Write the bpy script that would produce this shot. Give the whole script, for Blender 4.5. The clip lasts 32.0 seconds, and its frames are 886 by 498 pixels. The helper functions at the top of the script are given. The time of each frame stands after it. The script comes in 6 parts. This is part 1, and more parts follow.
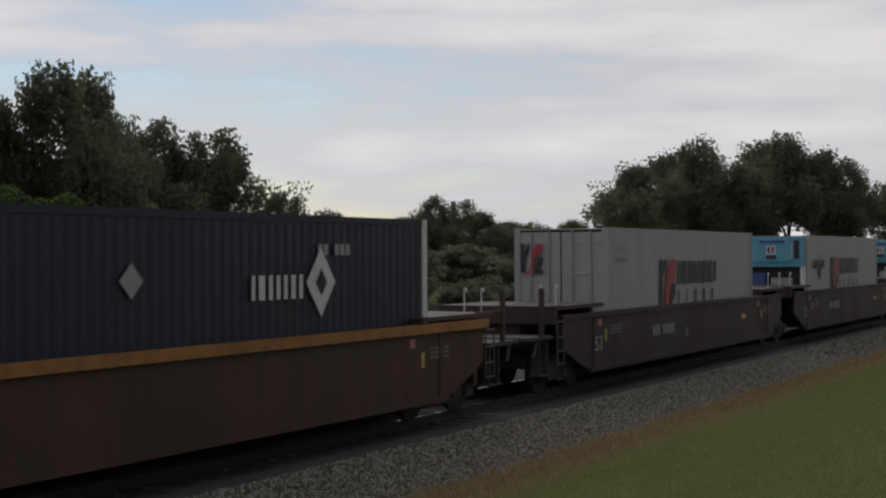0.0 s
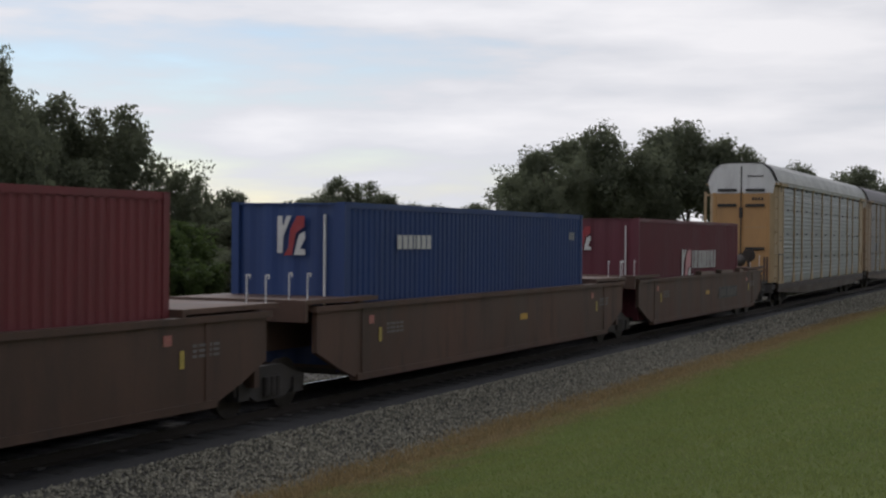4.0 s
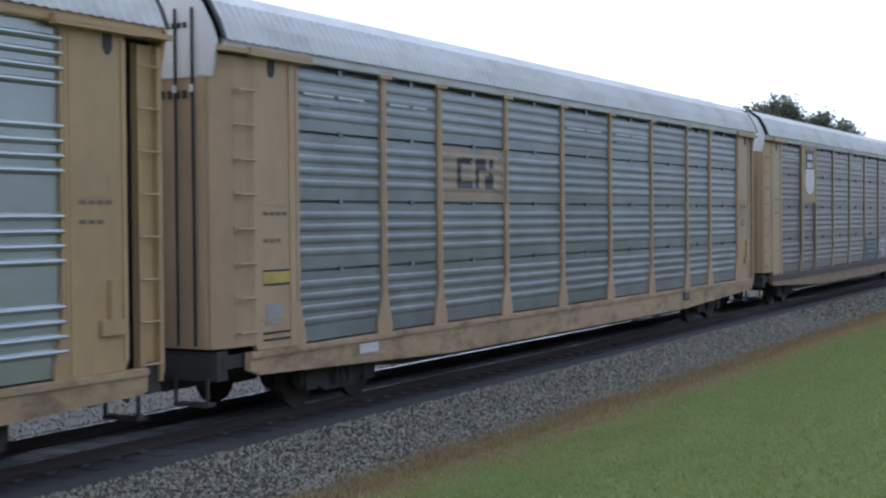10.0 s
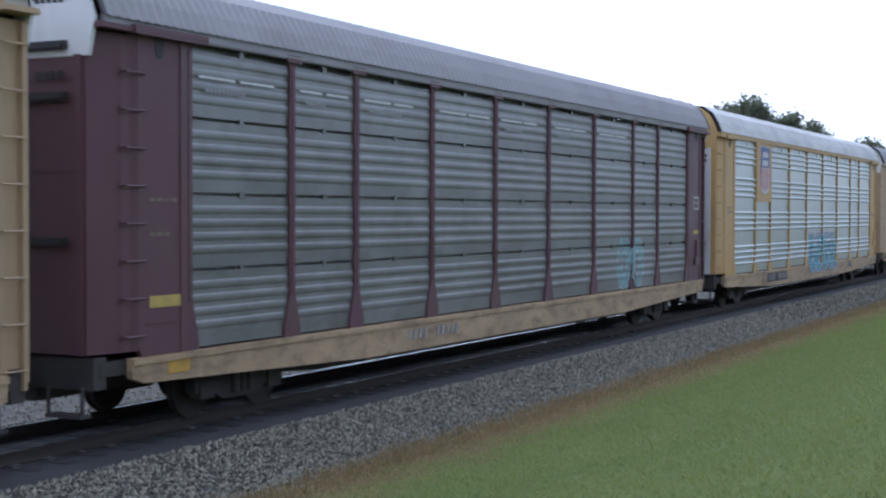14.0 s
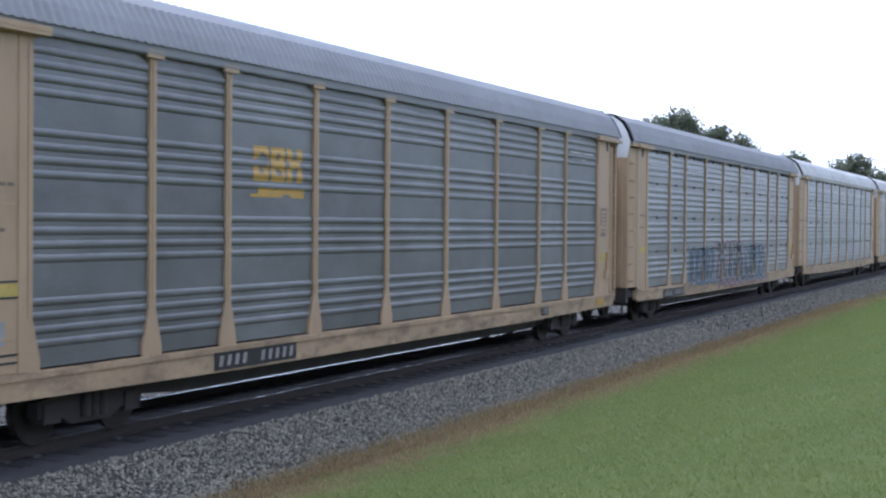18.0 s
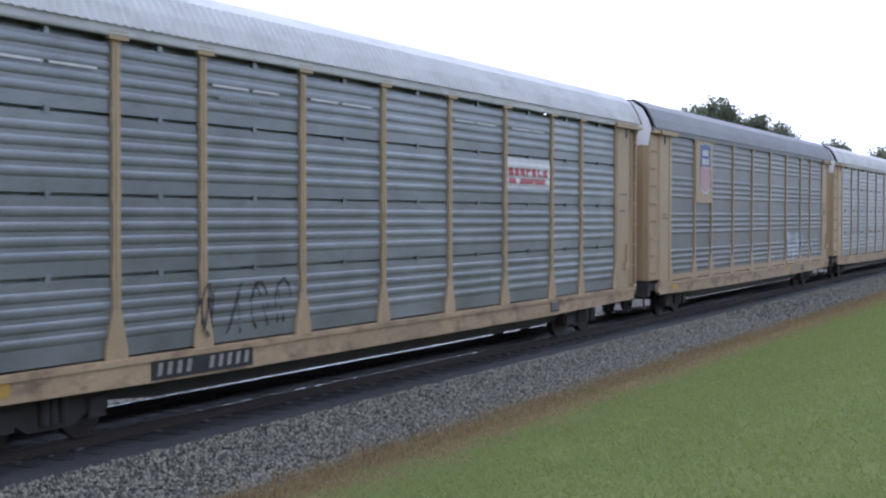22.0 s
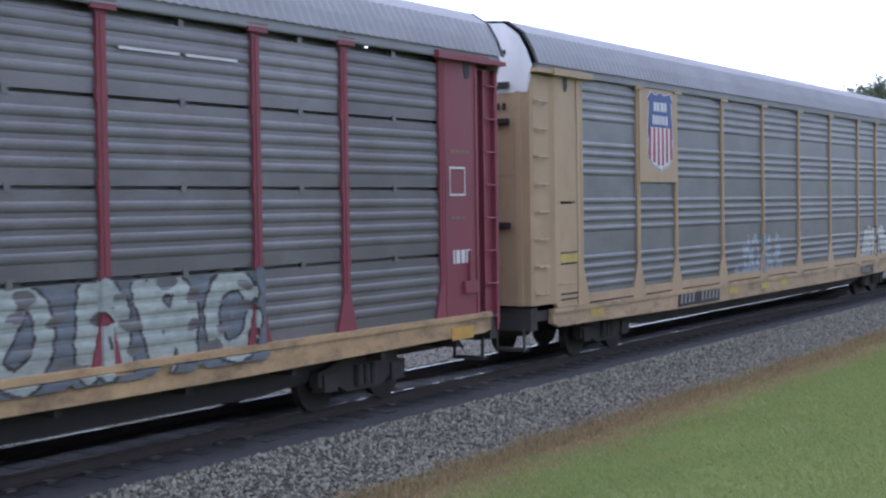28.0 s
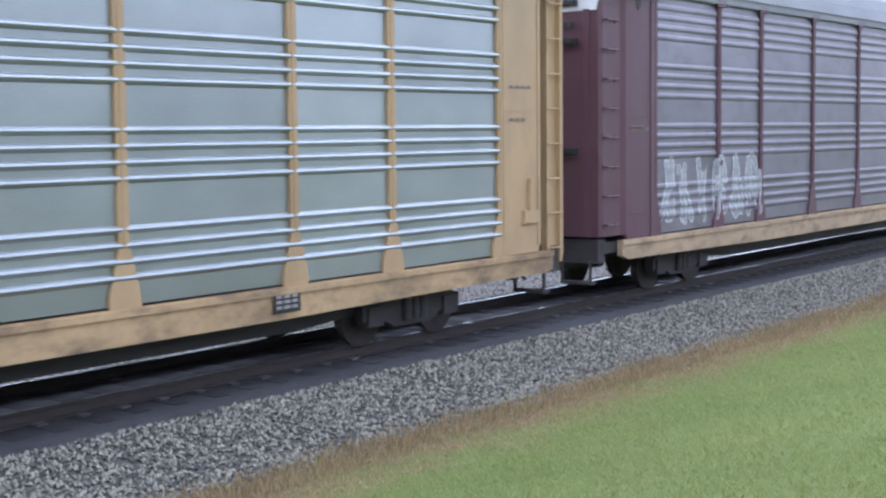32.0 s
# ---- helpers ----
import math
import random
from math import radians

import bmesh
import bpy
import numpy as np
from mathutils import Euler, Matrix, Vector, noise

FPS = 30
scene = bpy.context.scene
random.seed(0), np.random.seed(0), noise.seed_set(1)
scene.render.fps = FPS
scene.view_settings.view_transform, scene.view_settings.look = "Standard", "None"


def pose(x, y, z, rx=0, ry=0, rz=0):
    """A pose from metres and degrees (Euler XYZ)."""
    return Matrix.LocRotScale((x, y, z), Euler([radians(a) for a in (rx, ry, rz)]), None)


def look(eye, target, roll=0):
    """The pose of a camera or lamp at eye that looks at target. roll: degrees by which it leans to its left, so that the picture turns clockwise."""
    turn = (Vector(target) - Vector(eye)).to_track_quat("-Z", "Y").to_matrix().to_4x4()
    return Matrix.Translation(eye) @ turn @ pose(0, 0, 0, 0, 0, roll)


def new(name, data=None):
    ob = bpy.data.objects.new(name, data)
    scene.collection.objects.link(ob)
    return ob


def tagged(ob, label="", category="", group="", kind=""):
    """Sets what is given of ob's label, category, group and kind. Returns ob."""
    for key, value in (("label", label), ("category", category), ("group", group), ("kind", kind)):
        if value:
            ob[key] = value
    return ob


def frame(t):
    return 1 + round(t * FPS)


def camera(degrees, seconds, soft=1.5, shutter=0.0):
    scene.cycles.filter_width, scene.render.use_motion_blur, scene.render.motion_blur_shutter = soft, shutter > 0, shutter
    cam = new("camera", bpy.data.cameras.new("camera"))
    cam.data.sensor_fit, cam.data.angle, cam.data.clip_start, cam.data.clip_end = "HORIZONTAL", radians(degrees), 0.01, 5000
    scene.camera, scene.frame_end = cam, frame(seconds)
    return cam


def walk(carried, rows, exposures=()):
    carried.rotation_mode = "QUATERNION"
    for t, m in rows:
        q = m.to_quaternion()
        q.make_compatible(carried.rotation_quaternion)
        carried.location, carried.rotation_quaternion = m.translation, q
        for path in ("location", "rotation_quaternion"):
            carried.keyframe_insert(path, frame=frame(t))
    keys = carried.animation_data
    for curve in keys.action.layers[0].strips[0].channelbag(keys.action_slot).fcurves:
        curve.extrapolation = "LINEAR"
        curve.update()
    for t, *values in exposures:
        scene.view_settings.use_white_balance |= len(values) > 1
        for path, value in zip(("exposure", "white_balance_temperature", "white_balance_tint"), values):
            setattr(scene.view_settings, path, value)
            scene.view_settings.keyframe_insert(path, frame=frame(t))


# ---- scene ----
# World: x runs along the track, y across it (away from the camera), z up from the rail tops.
EYE_Z = 2.998
TRACK_Y = 13.663
CAR = 28.65

cam = camera(34.23, 32.0, soft=2.3, shutter=0.07)

# seconds, yaw, pitch, roll of the hand-held camera, which stands on one spot
PATH = [
    (0, -62.11, 0.23, 0.27), (0.5, -61.49, -0.05, 0.48), (1, -62.55, -0.22, 0.30), (1.5, -62.72, -0.44, 0.01), (2, -62.56, -0.37, -0.25),
    (2.5, -63.51, -0.51, -0.08), (3, -64.15, -0.83, -0.09), (3.5, -65.06, -0.70, -0.47), (5.5, -67.41, -0.26, 0.22), (6, -66.49, -0.63, 0.08),
    (6.5, -65.64, -0.50, 0.14), (7, -64.55, -0.84, 0.49), (7.5, -63.68, -1.00, 0.34), (8, -62.93, -1.18, 0.92), (8.5, -62.62, -1.32, 0.25),
    (9, -61.98, -1.18, 0.42), (9.5, -61.84, -1.23, 0.56), (10, -62.22, -1.24, 0.48), (10.5, -62.76, -1.06, -0.20), (11, -63.87, -0.84, -0.35),
    (11.5, -63.92, -1.03, 0.11), (12, -64.34, -1.24, -0.62), (12.5, -64.92, -1.03, -0.33), (13, -64.71, -1.45, -0.57), (13.5, -64.19, -1.44, -0.12),
    (14, -63.40, -1.40, -0.12), (14.5, -63.12, -1.70, -0.26), (15, -63.13, -1.79, -0.17), (15.5, -63.47, -1.78, -0.38), (17.5, -65.67, -1.23, -0.48),
    (18, -66.15, -0.98, -0.50), (18.5, -66.24, -0.86, -0.34), (19, -65.63, -1.07, -0.61), (19.5, -65.18, -1.09, -0.29), (20, -65.25, -1.10, -0.29),
    (20.5, -64.74, -1.13, 0.16), (21, -64.38, -1.25, 0.08), (21.5, -64.46, -1.44, -0.09), (22, -64.63, -1.31, -0.05), (22.5, -64.68, -1.30, -0.14),
    (23, -64.87, -1.47, -0.40), (23.5, -64.88, -1.58, -0.09), (24, -64.86, -1.83, -0.21), (24.5, -64.61, -2.00, 0.09), (26.5, -64.43, -2.19, -0.08),
    (27, -64.24, -2.26, -0.25), (27.5, -63.72, -2.41, -0.07), (28, -58.31, -1.72, 0.86), (28.2, -55.42, -1.91, 1.68), (28.5, -50.17, -2.75, 3.07),
    (28.8, -46.67, -2.51, 3.38), (29, -46.07, -2.34, 3.63), (29.5, -47.13, -2.74, 2.62), (30, -48.78, -2.90, 1.93), (30.5, -50.96, -3.12, 0.48),
    (31, -53.07, -3.85, 0.37), (31.5, -54.19, -4.13, 0.34), (32, -54.05, -4.67, 0.63),
]
EXPOSURES = [(0.0, -0.1, 6700, 14), (2.0, 0.16, 6700, 14), (3.0, 0.22, 6600, 13), (5.5, 0.2, 6400, 14), (6.0, 0.22, 6350, 13), (7.0, 0.62, 6100, 15), (8.0, 0.95, 5550, 11), (9.0, 1.22, 5400, 13), (13.0, 1.32, 5300, 15), (15.0, 1.48, 5250, 16), (18.0, 1.62, 5300, 17), (22.0, 1.6, 5450, 19), (27.0, 1.6, 5250, 18), (29.0, 2.08, 5500, 25), (30.0, 2.42, 5400, 24), (31.0, 2.5, 5350, 20), (32.0, 2.45, 5400, 20)]
walk(cam, [(t, pose(0, 0, EYE_Z, 90 + p, r, y)) for t, y, p, r in PATH], EXPOSURES)


def joint(t):
    """Where the coupling ahead of the first auto carrier is at t seconds."""
    return 149.012 - 21.933 * t + 0.0034970 * (t - 18) ** 2


# ---- world and light ----
def make_world():
    world = bpy.data.worlds.new("sky")
    scene.world = world
    world.use_nodes = True
    nt = world.node_tree
    nodes, links = nt.nodes, nt.links
    nodes.clear()
    out = nodes.new("ShaderNodeOutputWorld")
    bg = nodes.new("ShaderNodeBackground")
    bg.inputs[1].default_value = 0.075
    sky = nodes.new("ShaderNodeTexSky")
    sky.sky_type = "NISHITA"
    sky.sun_disc = False
    sky.sun_elevation = radians(50)
    sky.sun_rotation = radians(55)
    sky.air_density, sky.dust_density = 1.0, 0.4
    co = nodes.new("ShaderNodeTexCoord")
    mp = nodes.new("ShaderNodeMapping")
    mp.inputs["Scale"].default_value = (1.6, 1.6, 9.0)
    mp.inputs["Location"].default_value = (0.35, 0.1, 0.62)
    n1 = nodes.new("ShaderNodeTexNoise")
    n1.inputs["Scale"].default_value = 1.7
    n1.inputs["Detail"].default_value = 8.0
    n1.inputs["Roughness"].default_value = 0.52
    ramp = nodes.new("ShaderNodeValToRGB")
    ramp.color_ramp.elements[0].position = 0.36
    ramp.color_ramp.elements[1].position = 0.48
    cl = nodes.new("ShaderNodeValToRGB")
    cl.color_ramp.elements[0].position = 0.38
    cl.color_ramp.elements[0].color = (6.1, 6.5, 7.1, 1)
    cl.color_ramp.elements[1].position = 0.62
    cl.color_ramp.elements[1].color = (9.5, 9.6, 9.8, 1)
    mix = nodes.new("ShaderNodeMix")
    mix.data_type = "RGBA"
    links.new(co.outputs["Generated"], mp.inputs[0])
    links.new(mp.outputs[0], n1.inputs["Vector"])
    links.new(n1.outputs["Fac"], ramp.inputs[0])
    links.new(n1.outputs["Fac"], cl.inputs[0])
    links.new(ramp.outputs[0], mix.inputs["Factor"])
    links.new(sky.outputs[0], mix.inputs["A"])
    links.new(cl.outputs[0], mix.inputs["B"])
    # clouds are brighter on the side of the hidden sun
    dot = nodes.new("ShaderNodeVectorMath")
    dot.operation = "DOT_PRODUCT"
    dot.inputs[1].default_value = (0.3, 0.86, 0.36)
    links.new(co.outputs["Generated"], dot.inputs[0])
    side = nodes.new("ShaderNodeMapRange")
    side.inputs["From Min"].default_value = -0.6
    side.inputs["From Max"].default_value = 1.0
    side.inputs["To Min"].default_value = 0.62
    side.inputs["To Max"].default_value = 1.24
    links.new(dot.outputs["Value"], side.inputs["Value"])
    lit = nodes.new("ShaderNodeVectorMath")
    lit.operation = "SCALE"
    links.new(mix.outputs["Result"], lit.inputs[0])
    links.new(side.outputs[0], lit.inputs["Scale"])
    links.new(lit.outputs[0], bg.inputs[0])
    links.new(bg.outputs[0], out.inputs[0])


make_world()
sun = new("sun", bpy.data.lights.new("sun", "SUN"))
sun.data.energy = 0.55
sun.data.angle = radians(14)
sun.data.color = (1.0, 0.96, 0.9)
sun.matrix_world = look((0, 0, 0), (-math.sin(radians(55)) * math.cos(radians(50)), -math.cos(radians(55)) * math.cos(radians(50)), -math.sin(radians(50))))


# ---- materials ----
MATS = {}


def mat(name, color, rough=0.6, metal=0.0, vary=0.25, scale=3.0, bump=0.1, dirt=0.0, dirt_color=(0.06, 0.045, 0.035), stretch=(1, 1, 1), per_object=0.0, fine=40.0, spec=0.5):
    """A surface with colour varied at two scales, streaks of dirt and a fine relief."""
    if name in MATS:
        return MATS[name]
    m = bpy.data.materials.new(name)
    m.use_nodes = True
    nt = m.node_tree
    nodes, links = nt.nodes, nt.links
    b = nodes["Principled BSDF"]
    b.inputs["Roughness"].default_value = rough
    b.inputs["Metallic"].default_value = metal
    b.inputs["Specular IOR Level"].default_value = spec
    co = nodes.new("ShaderNodeTexCoord")
    mp = nodes.new("ShaderNodeMapping")
    mp.inputs["Scale"].default_value = stretch
    info = nodes.new("ShaderNodeObjectInfo")
    links.new(co.outputs["Object"], mp.inputs[0])
    off = nodes.new("ShaderNodeVectorMath")
    off.operation = "SCALE"
    off.inputs[0].default_value = (13.0, 7.0, 5.0)
    links.new(info.outputs["Random"], off.inputs["Scale"])
    add = nodes.new("ShaderNodeVectorMath")
    links.new(mp.outputs[0], add.inputs[0])
    links.new(off.outputs[0], add.inputs[1])
    big = nodes.new("ShaderNodeTexNoise")
    big.inputs["Scale"].default_value = scale
    big.inputs["Detail"].default_value = 5.0
    links.new(add.outputs[0], big.inputs["Vector"])
    small = nodes.new("ShaderNodeTexNoise")
    small.inputs["Scale"].default_value = fine
    small.inputs["Detail"].default_value = 3.0
    links.new(co.outputs["Object"], small.inputs["Vector"])
    avg = nodes.new("ShaderNodeMath")
    avg.operation = "MULTIPLY_ADD"
    links.new(small.outputs["Fac"], avg.inputs[0])
    avg.inputs[1].default_value = 0.45
    links.new(big.outputs["Fac"], avg.inputs[2])
    rng = nodes.new("ShaderNodeMapRange")
    rng.inputs["From Min"].default_value = 0.45
    rng.inputs["From Max"].default_value = 1.0
    rng.inputs["To Min"].default_value = 1.0 - vary
    rng.inputs["To Max"].default_value = 1.0 + vary
    links.new(avg.outputs[0], rng.inputs["Value"])
    val = rng.outputs[0]
    if per_object:
        po = nodes.new("ShaderNodeMapRange")
        po.inputs["To Min"].default_value = 1.0 - per_object
        po.inputs["To Max"].default_value = 1.0 + per_object
        links.new(info.outputs["Random"], po.inputs["Value"])
        mul = nodes.new("ShaderNodeMath")
        mul.operation = "MULTIPLY"
        links.new(val, mul.inputs[0])
        links.new(po.outputs[0], mul.inputs[1])
        val = mul.outputs[0]
    sc = nodes.new("ShaderNodeVectorMath")
    sc.operation = "SCALE"
    sc.inputs[0].default_value = color
    links.new(val, sc.inputs["Scale"])
    last = sc.outputs[0]
    if dirt:
        dn = nodes.new("ShaderNodeTexNoise")
        dn.inputs["Scale"].default_value = scale * 2.3
        dn.inputs["Detail"].default_value = 6.0
        dn.inputs["Roughness"].default_value = 0.65
        links.new(add.outputs[0], dn.inputs["Vector"])
        dr = nodes.new("ShaderNodeMapRange")
        dr.inputs["From Min"].default_value = 0.48
        dr.inputs["From Max"].default_value = 0.72
        dr.inputs["To Max"].default_value = dirt
        links.new(dn.outputs["Fac"], dr.inputs["Value"])
        mx = nodes.new("ShaderNodeMix")
        mx.data_type = "RGBA"
        links.new(dr.outputs[0], mx.inputs["Factor"])
        links.new(last, mx.inputs["A"])
        mx.inputs["B"].default_value = (*dirt_color, 1)
        last = mx.outputs["Result"]
    links.new(last, b.inputs["Base Color"])
    rr = nodes.new("ShaderNodeMapRange")
    rr.inputs["From Min"].default_value = 0.3
    rr.inputs["From Max"].default_value = 0.7
    swing = 0.03 if metal > 0.4 else 0.11
    rr.inputs["To Min"].default_value = max(rough - swing, 0.05)
    rr.inputs["To Max"].default_value = min(rough + swing, 1.0)
    links.new(big.outputs["Fac"], rr.inputs["Value"])
    links.new(rr.outputs[0], b.inputs["Roughness"])
    if bump:
        bp = nodes.new("ShaderNodeBump")
        bp.inputs["Strength"].default_value = bump
        bp.inputs["Distance"].default_value = 0.02
        links.new(small.outputs["Fac"], bp.inputs["Height"])
        links.new(bp.outputs[0], b.inputs["Normal"])
    MATS[name] = m
    return m


STREAK = (1.0, 1.0, 0.25)
DIRT = (0.055, 0.042, 0.034)
TAN = (0.40, 0.29, 0.17)
PAINT = {
    "tan": TAN, "yellow": (0.42, 0.29, 0.145), "peach": (0.42, 0.30, 0.18), "brown": (0.30, 0.205, 0.132), "mud": (0.115, 0.08, 0.064), "ochre": (0.46, 0.30, 0.115),
    "purple": (0.10, 0.045, 0.056), "red": (0.20, 0.042, 0.058), "rust": (0.055, 0.036, 0.028), "dust": (0.29, 0.222, 0.165), "olive": (0.33, 0.25, 0.11), "dark": (0.03, 0.025, 0.022), "amber": (0.47, 0.265, 0.11),
}


def paint(key):
    return mat("paint_" + key, PAINT[key], 0.55, 0.0, 0.12, 0.9, 0.04, 0.2, (0.13, 0.095, 0.065), (1.0, 1.0, 0.5))


def sheet(key):
    """Galvanised side sheets."""
    color, rough, metal, dirt = {
        "grey": ((0.255, 0.26, 0.267), 0.41, 0.78, 0.3), "moss": ((0.212, 0.216, 0.212), 0.43, 0.66, 0.35), "umber": ((0.166, 0.152, 0.16), 0.45, 0.58, 0.45), "blue": ((0.25, 0.268, 0.278), 0.42, 0.75, 0.3), "brown": ((0.218, 0.204, 0.206), 0.45, 0.6, 0.45),
        "shiny": ((0.42, 0.45, 0.447), 0.37, 0.92, 0.02), "dusk": ((0.196, 0.2, 0.2), 0.45, 0.7, 0.3), "violet": ((0.21, 0.196, 0.22), 0.42, 0.66, 0.4), "warm": ((0.178, 0.175, 0.176), 0.43, 0.62, 0.4),
    }[key]
    return mat("sheet_" + key, color, rough, metal, 0.12 if key == "shiny" else 0.2, 1.1, 0.0 if key == "shiny" else 0.04, dirt, (0.12, 0.105, 0.095), (0.7, 1, 1.3), 0.1, 30.0)


def sill_mat(key):
    """Sills carry the same paint with more road dirt and rust."""
    return mat("sill_" + key, PAINT[key], 0.6, 0.0, 0.25, 1.1, 0.06, 0.85, (0.115, 0.074, 0.052), (0.5, 1, 1.2), fine=14.0)


def roof_mat(key):
    color = {"white": (0.55, 0.55, 0.54), "grey": (0.275, 0.28, 0.29), "dull": (0.3, 0.29, 0.3), "cream": (0.47, 0.44, 0.39)}[key]
    return mat("roof_" + key, color, 0.72, 0.0, 0.15, 0.8, 0.04, 0.3, (0.16, 0.15, 0.15), (0.5, 1, 1), spec=0.3)


WHITE = mat("white_paint", (0.68, 0.68, 0.68), 0.5, 0, 0.12, 1.5, 0.04, 0.3, (0.3, 0.28, 0.26), STREAK)
BLACK = mat("black_steel", (0.035, 0.034, 0.036), 0.6, 0.2, 0.3, 3.0, 0.1, 0.4, (0.06, 0.045, 0.035))
GRIME = mat("grimy_steel", (0.05, 0.045, 0.043), 0.75, 0.1, 0.4, 2.5, 0.2, 0.5, (0.05, 0.04, 0.032))
WHEEL = mat("wheel_steel", (0.045, 0.038, 0.034), 0.6, 0.5, 0.3, 4.0, 0.1)


# ---- mesh helpers ----
def box(bm, x0, x1, y0, y1, z0, z1):
    v = [bm.verts.new(p) for p in ((x0, y0, z0), (x1, y0, z0), (x1, y1, z0), (x0, y1, z0), (x0, y0, z1), (x1, y0, z1), (x1, y1, z1), (x0, y1, z1))]
    for f in ((3, 2, 1, 0), (4, 5, 6, 7), (0, 1, 5, 4), (1, 2, 6, 5), (2, 3, 7, 6), (3, 0, 4, 7)):
        bm.faces.new([v[i] for i in f])


def prism(bm, outline, y0, y1):
    """A plate whose outline lies in x and z, from y0 to y1 (y0 nearer to the camera)."""
    a = [bm.verts.new((x, y0, z)) for x, z in outline]
    b = [bm.verts.new((x, y1, z)) for x, z in outline]
    bm.faces.new(a)
    bm.faces.new(b[::-1])
    n = len(a)
    for i in range(n):
        bm.faces.new((a[i], b[i], b[(i + 1) % n], a[(i + 1) % n]))


def loft(bm, rings, closed=False, caps=False):
    rows = [[bm.verts.new(p) for p in r] for r in rings]
    n = len(rows[0])
    for a, b in zip(rows, rows[1:]):
        for i in range(n if closed else n - 1):
            j = (i + 1) % n
            bm.faces.new((a[i], a[j], b[j], b[i]))
    if caps:
        bm.faces.new(rows[0][::-1])
        bm.faces.new(rows[-1])


def rod(bm, p, q, r, n=6):
    p, q = Vector(p), Vector(q)
    d = (q - p).normalized()
    u = d.orthogonal().normalized()
    w = d.cross(u)
    ring = lambda c: [c + r * (math.cos(2 * math.pi * i / n) * u + math.sin(2 * math.pi * i / n) * w) for i in range(n)]
    loft(bm, [ring(p), ring(q)], True, True)


MESHES = {}


def shape(key, build, smooth=False, fix=True):
    """One mesh for each key; pieces that are alike share it."""
    if key not in MESHES:
        bm = bmesh.new()
        build(bm)
        if fix:
            bmesh.ops.recalc_face_normals(bm, faces=bm.faces)
        me = bpy.data.meshes.new(str(key[0] if isinstance(key, tuple) else key))
        bm.to_mesh(me)
        bm.free()
        if smooth:
            me.shade_smooth()
        me.materials.append(None)
        MESHES[key] = me
    return MESHES[key]


def piece(name, me, material, parent=None, at=(0, 0, 0), label=""):
    ob = new(name, me)
    ob.material_slots[0].link = "OBJECT"
    ob.material_slots[0].material = material
    ob.location = at
    if parent is not None:
        ob.parent = parent
    return tagged(ob, label) if label else ob


def part(name, build, material, parent, label="", at=(0, 0, 0), key=None, smooth=False):
    me = shape(key if key is not None else (name, len(MESHES)), build, smooth)
    return piece(name, me, material, parent, at, label)


MOVING = []


def thing(name, x, label, category, group="", y=TRACK_Y, z=0.0):
    """An Empty that rolls with the train; x is counted from the first coupling."""
    ob = new(name)
    MOVING.append((ob, x, y, z))
    ob.location = (x + joint(0), y, z)
    return tagged(ob, label, category, group)


# ---- ground and track ----
GROUND = [(-900, 1.2), (-300, 1.3), (-30, 1.45), (-3, 1.42), (0, 1.36), (2.5, 1.02), (5.0, 0.46), (7.2, -0.02), (9.0, -0.36), (9.8, -0.47), (10.3, -0.52),
          (11.3, -0.62), (13.7, -0.7), (16.0, -0.66), (17.5, -0.6), (30, -0.5), (80, -0.4), (300, -0.2), (2500, 0.0)]


def ground_z(y):
    return float(np.interp(y, [p[0] for p in GROUND], [p[1] for p in GROUND]))


